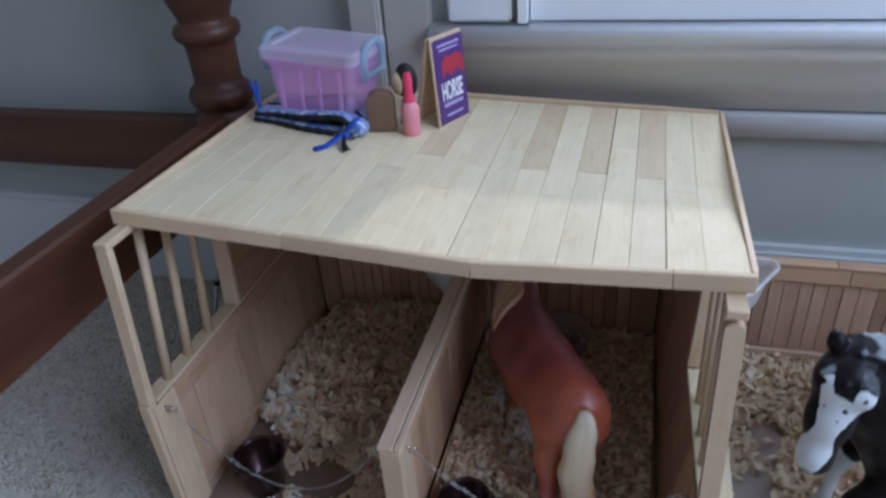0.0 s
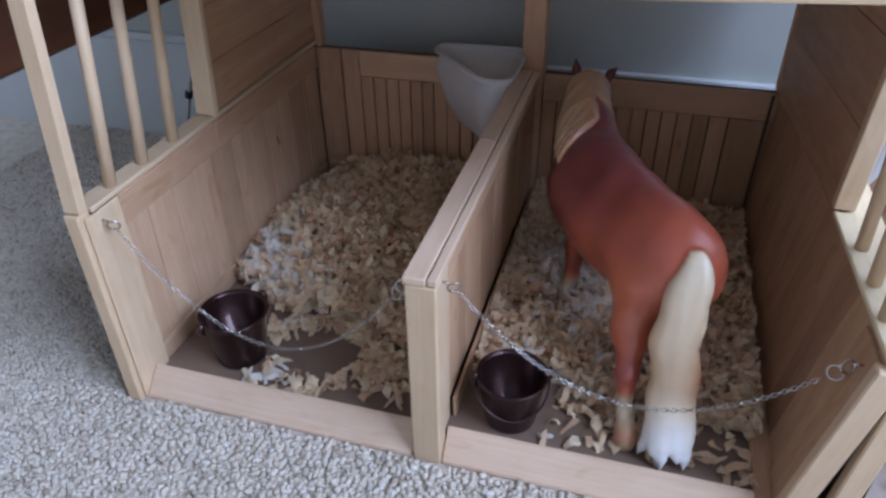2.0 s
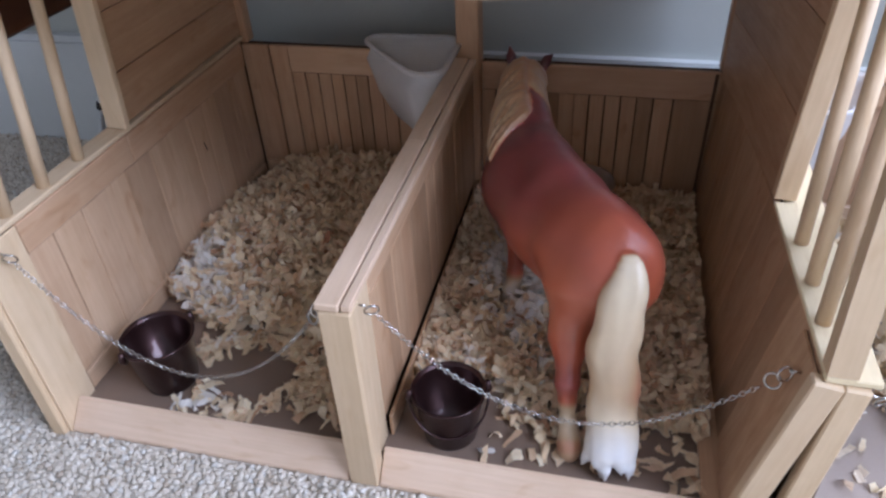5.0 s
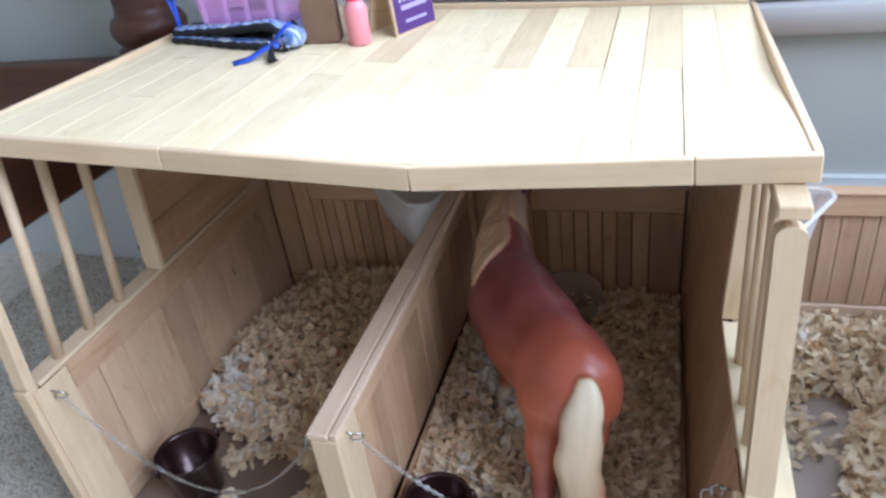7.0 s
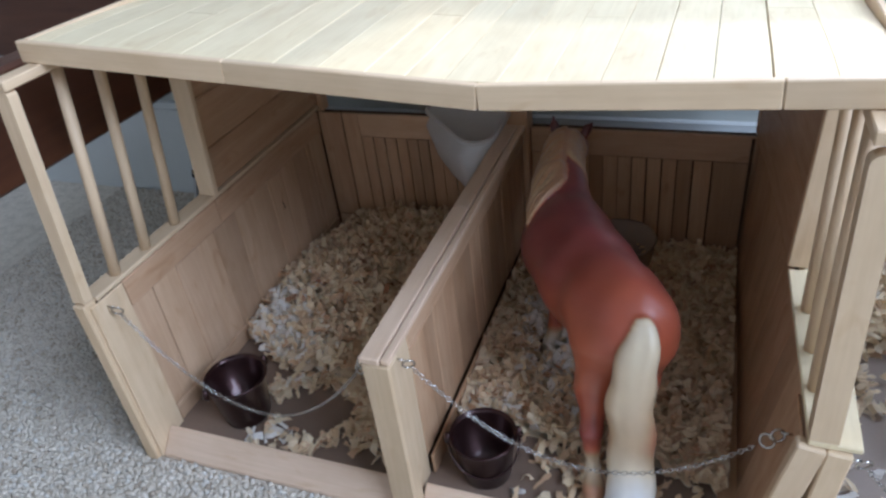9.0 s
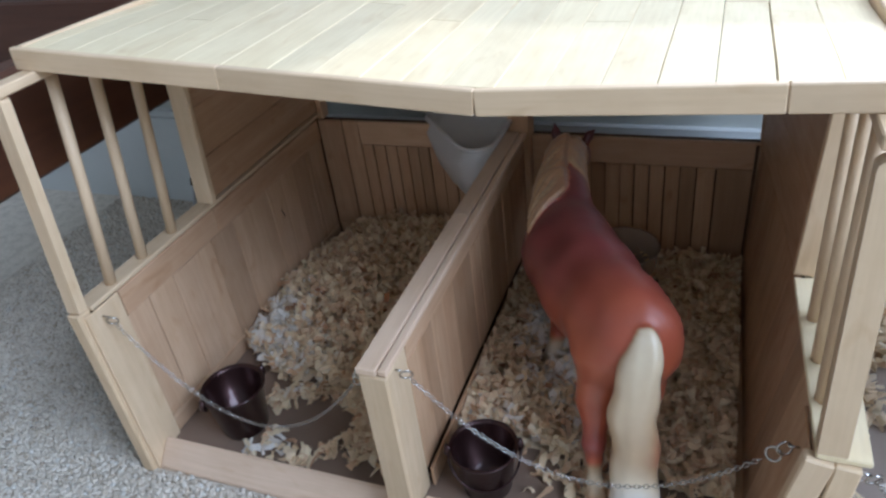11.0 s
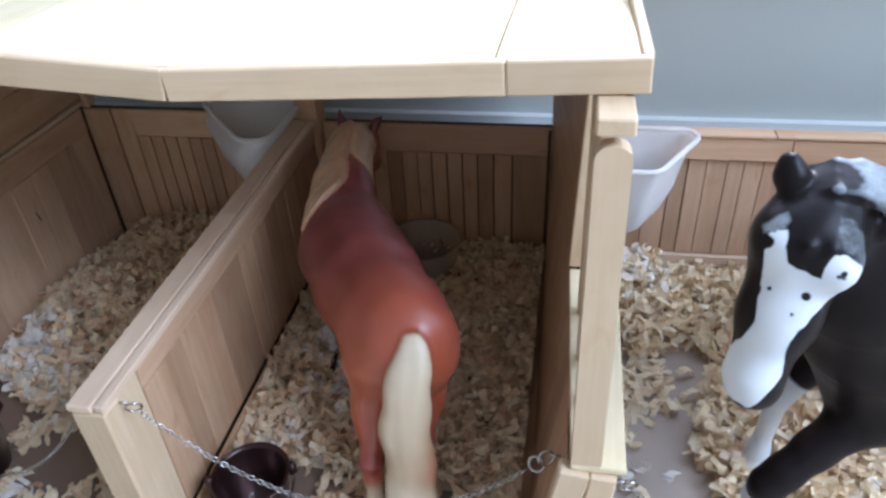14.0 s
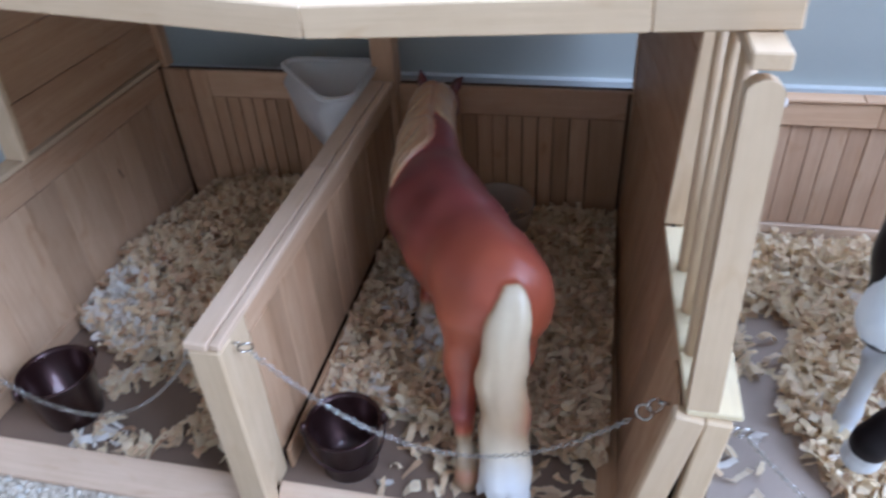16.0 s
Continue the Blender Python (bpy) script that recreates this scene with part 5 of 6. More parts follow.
    # mane, falling to the near side in wavy locks
    trunk = [(Vector(p[1]), Vector(p[2]), p[3], p[4]) for p in P if p[0] == body]

    def on_skin(p, lift):
        """The point nearest to p that lies so far above the body's skin."""
        for _ in range(5):
            best = None
            for a, b, ra, rb in trunk:
                ab = b - a
                k = min(1.0, max(0.0, (p - a).dot(ab) / ab.dot(ab)))
                c, r = a + ab * k, ra + (rb - ra) * k
                if best is None or (p - c).length - r < best[0]:
                    best = ((p - c).length - r, c, r)
            p = best[1] + (p - best[1]).normalized() * (best[2] + lift)
        return p

    for n in range(34):
        u = n / 33
        crest = Vector((np.interp(u, (0, 0.35, 0.7, 1), (0.0720, 0.0765, 0.0830, 0.0915)), 0.311 - 0.100 * u, 0.210))
        fall = Vector((-0.0400 - 0.005 * math.sin(2.1 * n), -0.0150 - 0.012 * u, -0.058 + 0.014 * u))
        thick, raised = (0.0026, 0.0021, 0.0029, 0.0019, 0.0024)[n % 5], tuple(v + 0.0012 + 0.0020 * u for v in (0.0010, 0.0019, 0.0008, 0.0024, 0.0013))[n % 5]
        dark, pale = (0.48, 0.56, 0.46, 0.61, 0.51)[n % 5], (0.58, 0.72, 0.62, 0.76, 0.54)[n % 5] - (0.12 if n > 30 else 0.0)
        steps = 9 - (n * 3) % 3
        prev, pr = on_skin(crest, 0.4 * raised), thick
        for j in range(1, steps + 1):
            t = j / 9
            q = on_skin(crest + fall * t + Vector((0.0, 0.0030 * math.sin(6.5 * t + 0.5 * n), (0.020 * u - 0.030) * t * t)), raised * (1.1 - 0.55 * t))
            limb("mane", tuple(prev), tuple(q), pr, pr * 0.95, dark + (pale - dark) * (t - 0.11), dark + (pale - dark) * t)
            prev, pr = q, pr * 0.95
        # the far side, shorter
        if n < 17:
            start = crest + Vector((0.0085, 0, 0))
            prev, pr = on_skin(start, 0.0008), 0.0024
            for j in range(1, 6):
                t = j / 5
                q = on_skin(start + Vector((0.020 * t, -0.010 * t + 0.002 * math.sin(5 * t + n), -0.058 * t)), 0.0026 - 0.0012 * t)
                limb("mane", tuple(prev), tuple(q), pr, pr * 0.93, (0.52, 0.60, 0.50)[n % 3], (0.58, 0.68, 0.54)[n % 3])
                prev, pr = q, pr * 0.93

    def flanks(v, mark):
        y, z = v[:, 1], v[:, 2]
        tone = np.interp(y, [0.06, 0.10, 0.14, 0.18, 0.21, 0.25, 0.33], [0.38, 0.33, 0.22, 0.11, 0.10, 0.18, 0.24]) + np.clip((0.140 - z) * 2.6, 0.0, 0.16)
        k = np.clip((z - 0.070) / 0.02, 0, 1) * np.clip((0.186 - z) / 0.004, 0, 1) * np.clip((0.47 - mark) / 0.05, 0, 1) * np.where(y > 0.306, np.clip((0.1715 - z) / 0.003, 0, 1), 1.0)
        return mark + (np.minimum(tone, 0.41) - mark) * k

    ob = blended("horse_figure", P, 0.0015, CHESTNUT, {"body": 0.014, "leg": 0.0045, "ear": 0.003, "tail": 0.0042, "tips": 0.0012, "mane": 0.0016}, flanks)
    return tagged(ob, "glossy chestnut model horse with flaxen mane and tail", "horse figure", "model horses")


chestnut_horse()

PIED = coat_material("black_and_white_painted_coat", 0.38, [(0.0, (0.0120, 0.0088, 0.0088)), (0.385, (0.0110, 0.0086, 0.0090)), (0.40, (0.30, 0.33, 0.345)), (0.415, (0.68, 0.71, 0.74)), (0.70, (0.72, 0.74, 0.74)), (0.85, (0.62, 0.46, 0.22)), (1.0, (0.50, 0.33, 0.12))], 0.14, 320, 0.0)


def pied_horse():
    P = []

    def limb(g, a, b, ra, rb, ma, mb=None):
        P.append((g, a, b, ra, rb, ma, ma if mb is None else mb))
    poll, brow, face, nose = Vector((0.3460, 0.0420, 0.2765)), Vector((0.3398, 0.0297, 0.2654)), Vector((0.3340, 0.0195, 0.2375)), Vector((0.3274, 0.0098, 0.2120))
    limb("head", poll, brow, 0.0148, 0.0168, 0.0)
    limb("head", brow, face, 0.0168, 0.0137, 0.0)
    limb("head", face, nose + Vector((0.001, 0, 0.001)), 0.0130, 0.0092, 0.0)
    limb("head", nose, nose + Vector((0.0005, -0.0015, -0.0040)), 0.0096, 0.0090, 0.0)
    limb("head", brow + Vector((0.006, 0.016, -0.012)), face + Vector((0.004, 0.012, -0.008)), 0.0152, 0.0105, 0.0)
    for c in (Vector((0.3255, 0.0225, 0.2715)), Vector((0.3490, 0.0125, 0.2645))):
        limb("head", c, c + Vector((0.001, 0.003, 0.002)), 0.0042, 0.0040, 0.0)
    # neck and body
    limb("trunk", poll + Vector((0.010, 0.010, -0.010)), (0.388, 0.068, 0.226), 0.0180, 0.0280, 0.0)
    limb("trunk", (0.388, 0.068, 0.226), (0.425, 0.098, 0.180), 0.0290, 0.0380, 0.0)
    limb("trunk", (0.425, 0.098, 0.180), (0.455, 0.145, 0.150), 0.0380, 0.0430, 0.0)
    limb("trunk", (0.455, 0.145, 0.150), (0.510, 0.235, 0.148), 0.0430, 0.0440, 0.0)
    limb("trunk", (0.404, 0.080, 0.182), (0.430, 0.096, 0.150), 0.0300, 0.0300, 0.0)
    # raised fore leg
    limb("trunk", (0.440, 0.098, 0.146), (0.414, 0.074, 0.135), 0.0230, 0.0165, 0.0)
    limb("limbs", (0.412, 0.073, 0.134), (0.386, 0.061, 0.112), 0.0160, 0.0096, 0.0)
    limb("limbs", (0.386, 0.061, 0.112), (0.3740, 0.0560, 0.0990), 0.0092, 0.0082, 0.0)
    limb("limbs", (0.3740, 0.0560, 0.0990), (0.3665, 0.0540, 0.0900), 0.0088, 0.0100, 0.0)
    limb("limbs", (0.3668, 0.0560, 0.0800), (0.3675, 0.0600, 0.0700), 0.0092, 0.0108, 0.60, 0.66)
    # standing legs
    limb("limbs", (0.406, 0.124, 0.128), (0.3855, 0.122, 0.090), 0.0125, 0.0070, 0.10, 0.60)
    limb("limbs", (0.3855, 0.122, 0.090), (0.3830, 0.122, 0.040), 0.0066, 0.0056, 0.60, 0.62)
    limb("limbs", (0.3830, 0.122, 0.040), (0.3805, 0.1205, 0.024), 0.0060, 0.0076, 0.62, 0.68)
    limb("limbs", (0.3800, 0.120, 0.020), (0.3785, 0.119, 0.0165), 0.0084, 0.0096, 0.80, 0.90)
    limb("trunk", (0.500, 0.200, 0.115), (0.492, 0.170, 0.065), 0.024, 0.0100, 0.0, 0.20)
    limb("limbs", (0.492, 0.170, 0.060), (0.486, 0.156, 0.026), 0.0085, 0.0078, 0.60, 0.64)
    limb("limbs", (0.486, 0.156, 0.020), (0.485, 0.154, 0.0165), 0.0095, 0.0110, 0.84, 0.88)
    # ears
    for base, tip in ((Vector((0.3350, 0.0375, 0.2790)), Vector((0.3300, 0.0400, 0.2965))), (Vector((0.3700, 0.0380, 0.2690)), Vector((0.3860, 0.0390, 0.2760)))):
        limb("ear", base, base.lerp(tip, 0.60), 0.0048, 0.0062, 0.0)
        limb("ear", base.lerp(tip, 0.60), tip.lerp(base, 0.12), 0.0060, 0.0044, 0.0)
    # pale mane swept over the poll, black forelock
    for n in range(17):
        a, j = n / 16, 0.0016 * math.sin(n * 4.3)
        path = [Vector((0.3400 + 0.003 * a, 0.0330 + 0.012 * a, 0.2845 + 0.004 * a)), Vector((0.3465 + 0.003 * a, 0.0310 + 0.015 * a + j, 0.2870 + 0.0040 * a)), Vector((0.3560 + 0.003 * a, 0.0320 + 0.017 * a - j, 0.2850 + 0.0050 * a)), Vector((0.3660 + 0.004 * a, 0.0340 + 0.016 * a + j, 0.2815 + 0.0045 * a)), Vector((0.3755 + 0.003 * a, 0.0370 + 0.016 * a, 0.2775 + 0.005 * a))]
        tone = (0.404, 0.3930, 0.411, 0.3895, 0.3995)[n % 5]
        for k in range(4):
            p, q = path[k], path[k + 1] + Vector((0, 0, 0.0010 * math.sin(2.1 * k + 1.7 * n)))
            limb("mane", p, q, (0.0018, 0.0025, 0.0026, 0.0022)[k], (0.0025, 0.0026, 0.0022, 0.0012)[k], tone, tone - 0.004 * k)
    for n in range(9):
        a = (n - 4) / 4
        p = poll + Vector((-0.001 + a * 0.010, -0.0125, 0.003))
        q = brow + Vector((a * 0.0105 + 0.001, -0.0172 + 0.004 * a * a, 0.0055 - 0.0035 * math.sin(n * 2.3)))
        r = q + Vector((-0.001 + 0.001 * math.sin(n * 3.1), -0.0012 + 0.002 * a * a, -0.0040 - 0.0035 * (n % 3) / 2))
        limb("mane", p, q, 0.0026, 0.0022, 0.0)
        limb("mane", q, r, 0.0022, 0.0009, 0.0)

    across = Vector((0.900, -0.360, -0.250)).normalized()
    axis = (nose - brow).normalized()
    axis = (axis - across * axis.dot(across)).normalized()
    front = axis.cross(across).normalized()
    if front.y > 0:
        front = -front
    top = np.array((0.3345, 0.0130, 0.2705))
    # face outlines fitted to the camera's view, in millimetres: along the nose, across it
    white = [(-3, -13.7), (2, -13.3), (16.6, -7.2), (30.8, -2.2), (39, -3.5), (48.4, -8), (55, -8), (64, 1), (64, 13), (56, 15), (45.5, 16.5), (39.3, 14), (30.9, 11.8), (22, 13.5), (10.3, 15.6), (3.2, 18.8), (-3, 22.2), (-5.3, 18.9), (-6.9, 12.7), (-5.2, 9), (0.6, 8.3), (5, 9.4), (4.5, 4.2), (5.1, -1), (4.9, -3), (-2, -7.1), (-6.4, -8.3)]
    streak = [(-19.6, 3), (-19.5, 9.8), (-11.6, 20.3), (-5.6, 23.7), (-3, 22.2), (-7, 14.4), (-10.1, 8.6)]
    wisp = [(-1.7, -15.4), (-4.5, -17.1), (-8.0, -15.2), (-12.6, -12.1), (-10.2, -10.2), (-6.0, -9.8)]
    # the camera's line of sight to the face, along which the outlines are projected
    light = np.array((0.278, 0.772, -0.571))

    def within(poly, u, v):
        """Signed distance to a closed outline, positive inside."""
        d, inside = np.full(u.shape, 1.0), np.zeros(u.shape, bool)
        for (a, b), (c, e) in zip(poly, poly[1:] + poly[:1]):
            a, b, c, e = a / 1000, b / 1000, c / 1000, e / 1000
            t = np.clip(((u - a) * (c - a) + (v - b) * (e - b)) / ((c - a) ** 2 + (e - b) ** 2), 0, 1)
            d = np.minimum(d, np.hypot(u - a - t * (c - a), v - b - t * (e - b)))
            if b != e:
                inside ^= ((b > v) != (e > v)) & (u < (c - a) * (v - b) / (e - b) + a)
        return np.where(inside, d, -d)

    def blaze(v, mark):
        rel, n = v - top, np.array(front)
        out = rel @ n
        rel = rel - np.outer(out / (light @ n), light)
        along, side = rel @ np.array(axis), rel @ np.array(across)
        sd = within(white, along, side) + 0.0004 * np.sin(along * 700 + 2.0 * np.sin(side * 800)) * np.cos(side * 520)
        for u, w, r in ((0.0162, -0.0041, 0.0009), (0.0129, 0.0083, 0.0017), (0.0215, 0.0075, 0.0009), (-0.0006, 0.0150, 0.0011), (0.0012, 0.0141, 0.0010), (0.0008, 0.0160, 0.0007), (0.0008, -0.0128, 0.0024)):
            sd = np.minimum(sd, np.hypot(along - u, side - w) - r)
        on = np.clip(0.40 + sd * 70, 0.0, 0.66)
        on = np.maximum(on, np.clip(0.386 + within(streak, along, side) * 6 + 0.003 * np.sin(side * 900 + along * 300), 0.0, 0.3885))
        on = np.maximum(on, np.clip(0.391 + within(wisp, along, side) * 9 + 0.002 * np.sin(along * 1100), 0.0, 0.3945))
        plainly = (mark < 0.3) & (v[:, 1] < 0.045) & (v[:, 2] > 0.19) & (out > -0.024)
        return np.where(plainly, np.maximum(mark, on), mark)

    ob = blended("horse_figure", P, 0.0012, PIED, {"head": 0.012, "trunk": (0.030, 0.012), "limbs": (0.008, 0.006), "ear": 0.003, "mane": 0.0012}, blaze)
    return tagged(ob, "glossy black model horse with white blaze, fore leg raised", "horse figure", "model horses")


pied_horse()

# ---- on the roof ----
def roof_top(x, y):
    return roof_z(x, y) + 0.0004


def rounded_ring(x0, x1, y0, y1, z, r, n=5):
    pts = []
    for cx, cy, a0 in ((x1 - r, y1 - r, 0), (x0 + r, y1 - r, 90), (x0 + r, y0 + r, 180), (x1 - r, y0 + r, 270)):
        for k in range(n + 1):
            a = radians(a0 + 90 * k / n)
            pts.append((cx + r * math.cos(a), cy + r * math.sin(a), z))
    return pts


BX0, BX1, BY0, BY1, BZ = -0.1905, -0.0865, 0.263, 0.335, 0.3500
TURN_BOX = Matrix.Translation((-0.1385, 0.299, BZ)) @ pose(0, 0, 0, 0, 3.0, -7) @ Matrix.Translation((0.1385, -0.299, -BZ))
storage = thing("storage_box", (-0.1385, 0.299, BZ), "pink translucent plastic storage box with a milky clip-on lid", "storage box")
bm = bmesh.new()
shell(bm, [rounded_ring(BX0 + 0.008, BX1 - 0.008, BY0 + 0.006, BY1 - 0.006, BZ, 0.006), rounded_ring(BX0 + 0.004, BX1 - 0.004, BY0 + 0.003, BY1 - 0.003, BZ + 0.030, 0.007), rounded_ring(BX0 + 0.002, BX1 - 0.002, BY0 + 0.001, BY1 - 0.001, BZ + 0.052, 0.007), rounded_ring(BX0 - 0.002, BX1 + 0.002, BY0 - 0.003, BY1 + 0.003, BZ + 0.0525, 0.008), rounded_ring(BX0 - 0.002, BX1 + 0.002, BY0 - 0.003, BY1 + 0.003, BZ + 0.056, 0.008)], 0.0012)
box_body = part("tray", bm, PINK_BOX, storage, "", False, TURN_BOX)
for x in (BX0 + 0.018, BX0 + 0.042, BX1 - 0.040, BX1 - 0.016):
    slab("rib", box_body, PINK_BOX, (x - 0.002, x + 0.002), (BY0 - 0.0005, BY0 + 0.0035), (BZ + 0.003, BZ + 0.050), 0.0006).matrix_basis = TURN_BOX @ Matrix.Translation((x, BY0 + 0.0008, BZ + 0.0265)) @ pose(0, 0, 0, 0, -90, 0)
bm = bmesh.new()
lid_rings = [rounded_ring(BX0 - 0.004, BX1 + 0.004, BY0 - 0.005, BY1 + 0.005, BZ + 0.0565, 0.009), rounded_ring(BX0 - 0.004, BX1 + 0.004, BY0 - 0.005, BY1 + 0.005, BZ + 0.066, 0.009), rounded_ring(BX0 - 0.001, BX1 + 0.001, BY0 - 0.002, BY1 + 0.002, BZ + 0.0685, 0.008), rounded_ring(BX0 + 0.006, BX1 - 0.006, BY0 + 0.005, BY1 - 0.005, BZ + 0.0685, 0.006), rounded_ring(BX0 + 0.008, BX1 - 0.008, BY0 + 0.007, BY1 - 0.007, BZ + 0.0660, 0.006)]
rings = [[bm.verts.new(p) for p in ring] for ring in lid_rings]
for a, b in zip(rings, rings[1:]):
    for k in range(len(a)):
        bm.faces.new((a[k], a[(k + 1) % len(a)], b[(k + 1) % len(b)], b[k]))
bm.faces.new(rings[-1])
part("lid", bm, LID_PLASTIC, storage, "milky clip-on lid", False, TURN_BOX)
for s, x in ((-1, BX0 - 0.0055), (1, BX1 + 0.0055)):
    bm = bmesh.new()
    pts = []
    for y, z in ((0.279, 0.040), (0.277, 0.056), (0.281, 0.068), (0.290, 0.0725), (0.306, 0.0725), (0.315, 0.068), (0.319, 0.056), (0.317, 0.040)):
        pts.append((x + s * 0.001, y, BZ + z))
    tube(bm, pts, 0.0042, 8, True)
    part("latch", bm, LATCH_PLASTIC, storage, "blue-grey clip handle", True, TURN_BOX)
bm = bmesh.new()
pts = [(BX0 + 0.05 + 0.028 * math.cos(0.45 * k) + 0.0012 * k, 0.285 + 0.012 * math.sin(0.62 * k), BZ + 0.006 + 0.0007 * k) for k in range(22)]
tube(bm, pts, 0.0018, 6)
coil = part("cord", bm, DARK_HAIR, None, "", True, TURN_BOX)
tagged(coil, "dark coiled cord lying inside the storage box", "cord")

pad = thing("saddle_pad", (-0.155, 0.272, 0.345), "folded satin saddle pad with black fleece edging and blue ribbons", "saddle pad")


def sheet(name, rows, thick, mat, parent, label=""):
    """A soft sheet through rows of points, given a thickness downwards."""
    bm = bmesh.new()
    top = [[bm.verts.new(p) for p in row] for row in rows]
    low = [[bm.verts.new((p[0], p[1], p[2] - thick)) for p in row] for row in rows]
    for g, f in ((top, 1), (low, -1)):
        for a, b in zip(g, g[1:]):
            for k in range(len(a) - 1):
                bm.faces.new([a[k], a[k + 1], b[k + 1], b[k]][::f])
    edge = [(a, b) for a, b in zip(top[0], low[0])], [(a, b) for a, b in zip(top[-1], low[-1])], [(r[0], q[0]) for r, q in zip(top, low)], [(r[-1], q[-1]) for r, q in zip(top, low)]
    for side in edge:
        for (a, b), (c, d) in zip(side, side[1:]):
            bm.faces.new((a, b, d, c))
    bmesh.ops.recalc_face_normals(bm, faces=bm.faces)
    return part(name, bm, mat, parent, label, True)


PAD_X0, PAD_X1 = -0.213, -0.084


def pad_line(back, lift, s0=0.0, s1=1.0, n=26):
    """Points along the pad's front, set back by so much; lift: height over the roof along it."""
    out = []
    for k in range(n + 1):
        q = s0 + (s1 - s0) * k / n
        x = PAD_X0 + (PAD_X1 - PAD_X0) * q
        y = 0.2655 - 0.030 * q + 0.0015 * math.sin(9 * q) + back
        out.append((x, y, roof_top(x, y) + lift(q)))
    return out


def mouth(q):
    """Height of the upper layer's edge: it gapes towards the fold and closes round it."""
    return 0.0085 + 0.0105 * min(q / 0.8, 1.0) ** 1.2 - 0.012 * max(0.0, (q - 0.84) / 0.16) ** 1.6


sheet("lower_layer", [pad_line(b, lambda q, h=h: h + 0.0006 * math.sin(31 * q)) for b, h in ((0.0005, 0.0050), (0.003, 0.0066), (0.007, 0.0074), (0.012, 0.0072))], 0.0016, SATIN, pad, "blue and white satin")
sheet("lining", [pad_line(b, lambda q, k=k: 0.0068 + k * (mouth(q) - 0.0060)) for b, k in ((0.011, 0.0), (0.020, 0.3), (0.030, 0.6), (0.034, 0.95))], 0.002, BLACK_FELT, pad, "black fleece lining")
sheet("upper_layer", [pad_line(b, lambda q, h=h, g=g: mouth(q) * g + h) for b, h, g in ((0.0045, 0.0012, 1.0), (0.006, 0.0034, 1.0), (0.012, 0.0040, 0.96), (0.030, 0.0020, 0.75), (0.075, 0.0010, 0.62))], 0.0014, SATIN, pad, "blue and white satin")
for b, lift, r in ((0.0, lambda q: 0.0028, 0.0029), (0.0035, lambda q: mouth(q) - 0.0008, 0.0031)):
    bm = bmesh.new()
    row = pad_line(b, lift, 0.0, 0.97)
    tube(bm, row, [r * (0.8 + 0.35 * k / len(row) + 0.2 * math.sin(k * 2.3)) for k in range(len(row))], 8)
    part("fleece_edge", bm, BLACK_FELT, pad, "black fleece edging", True)
for b, lift, up in ((0.0022, lambda q: 0.0068, 0.0), (0.0066, lambda q: mouth(q) + 0.0040, 0.0)):
    for k in range(11):
        row = pad_line(b, lift, 0.05 + 0.08 * k, 0.085 + 0.08 * k, 1)
        stick("stitch", pad, RIBBON_NAVY, row[0], row[1], 0.0006, 0.0006, bevel=0.0001)
bm = bmesh.new()
ends = []
for x, k in ((-0.1000, 0.80), (-0.0930, 1.0), (-0.0840, 0.97), (-0.0785, 0.80), (-0.0760, 0.45)):
    y0 = 0.2370 - 0.20 * (x + 0.084)
    ends.append([bm.verts.new((x, y0 + 0.013 + 0.014 * k * math.cos(radians(a)), roof_top(x, y0) + 0.0088 + 0.0086 * k * math.sin(radians(a)))) for a in range(0, 360, 24)])
for p, q in zip(ends, ends[1:]):
    for k in range(15):
        bm.faces.new((p[k], p[(k + 1) % 15], q[(k + 1) % 15], q[k]))
bm.faces.new(ends[0][::-1])
bm.faces.new(ends[-1])
bmesh.ops.recalc_face_normals(bm, faces=bm.faces)
part("folded_end", bm, SATIN, pad, "pale satin folded end", True)


def ribbon(points, width, mat, label):
    """A flat band lying along points."""
    pts = [Vector(p) for p in points]
    rows = []
    for k, p in enumerate(pts):
        d = (pts[min(k + 1, len(pts) - 1)] - pts[max(k - 1, 0)]).normalized()
        side = Vector((0, -0.45, 0.9)).cross(d).normalized() * width / 2
        rows.append([tuple(p - side), tuple(p), tuple(p + side)])
    return sheet("ribbon", rows, 0.0006, mat, pad, label)


ZR = roof_top(-0.095, 0.23)
ribbon([(-0.0925, 0.2300, ZR + 0.0095), (-0.099, 0.222, ZR + 0.0070), (-0.107, 0.212, ZR + 0.0030), (-0.117, 0.203, ZR + 0.0022)], 0.0062, RIBBON_BLUE, "royal blue ribbon tail")
ribbon([(-0.0925, 0.2300, ZR + 0.0095), (-0.089, 0.2330, ZR + 0.0150), (-0.0845, 0.2370, ZR + 0.0195), (-0.0800, 0.2410, ZR + 0.0220)], 0.0048, RIBBON_BLUE, "royal blue ribbon tie")
ribbon([(-0.1020, 0.2310, ZR + 0.0060), (-0.0975, 0.2275, ZR + 0.0090), (-0.0920, 0.2270, ZR + 0.0095), (-0.0880, 0.2290, ZR + 0.0080)], 0.0060, RIBBON_BLUE, "royal blue ribbon knot")
for x, y in ((-0.0985, 0.2262), (-0.0880, 0.2272)):
    bm = bmesh.new()
    tube(bm, [(x + 0.0036 * math.cos(k * math.pi / 9), y, ZR + 0.0085 + 0.0036 * math.sin(k * math.pi / 9)) for k in range(18)], 0.0005, 6, True)
    part("ring", bm, STEEL, pad, "small nickel ring", True)
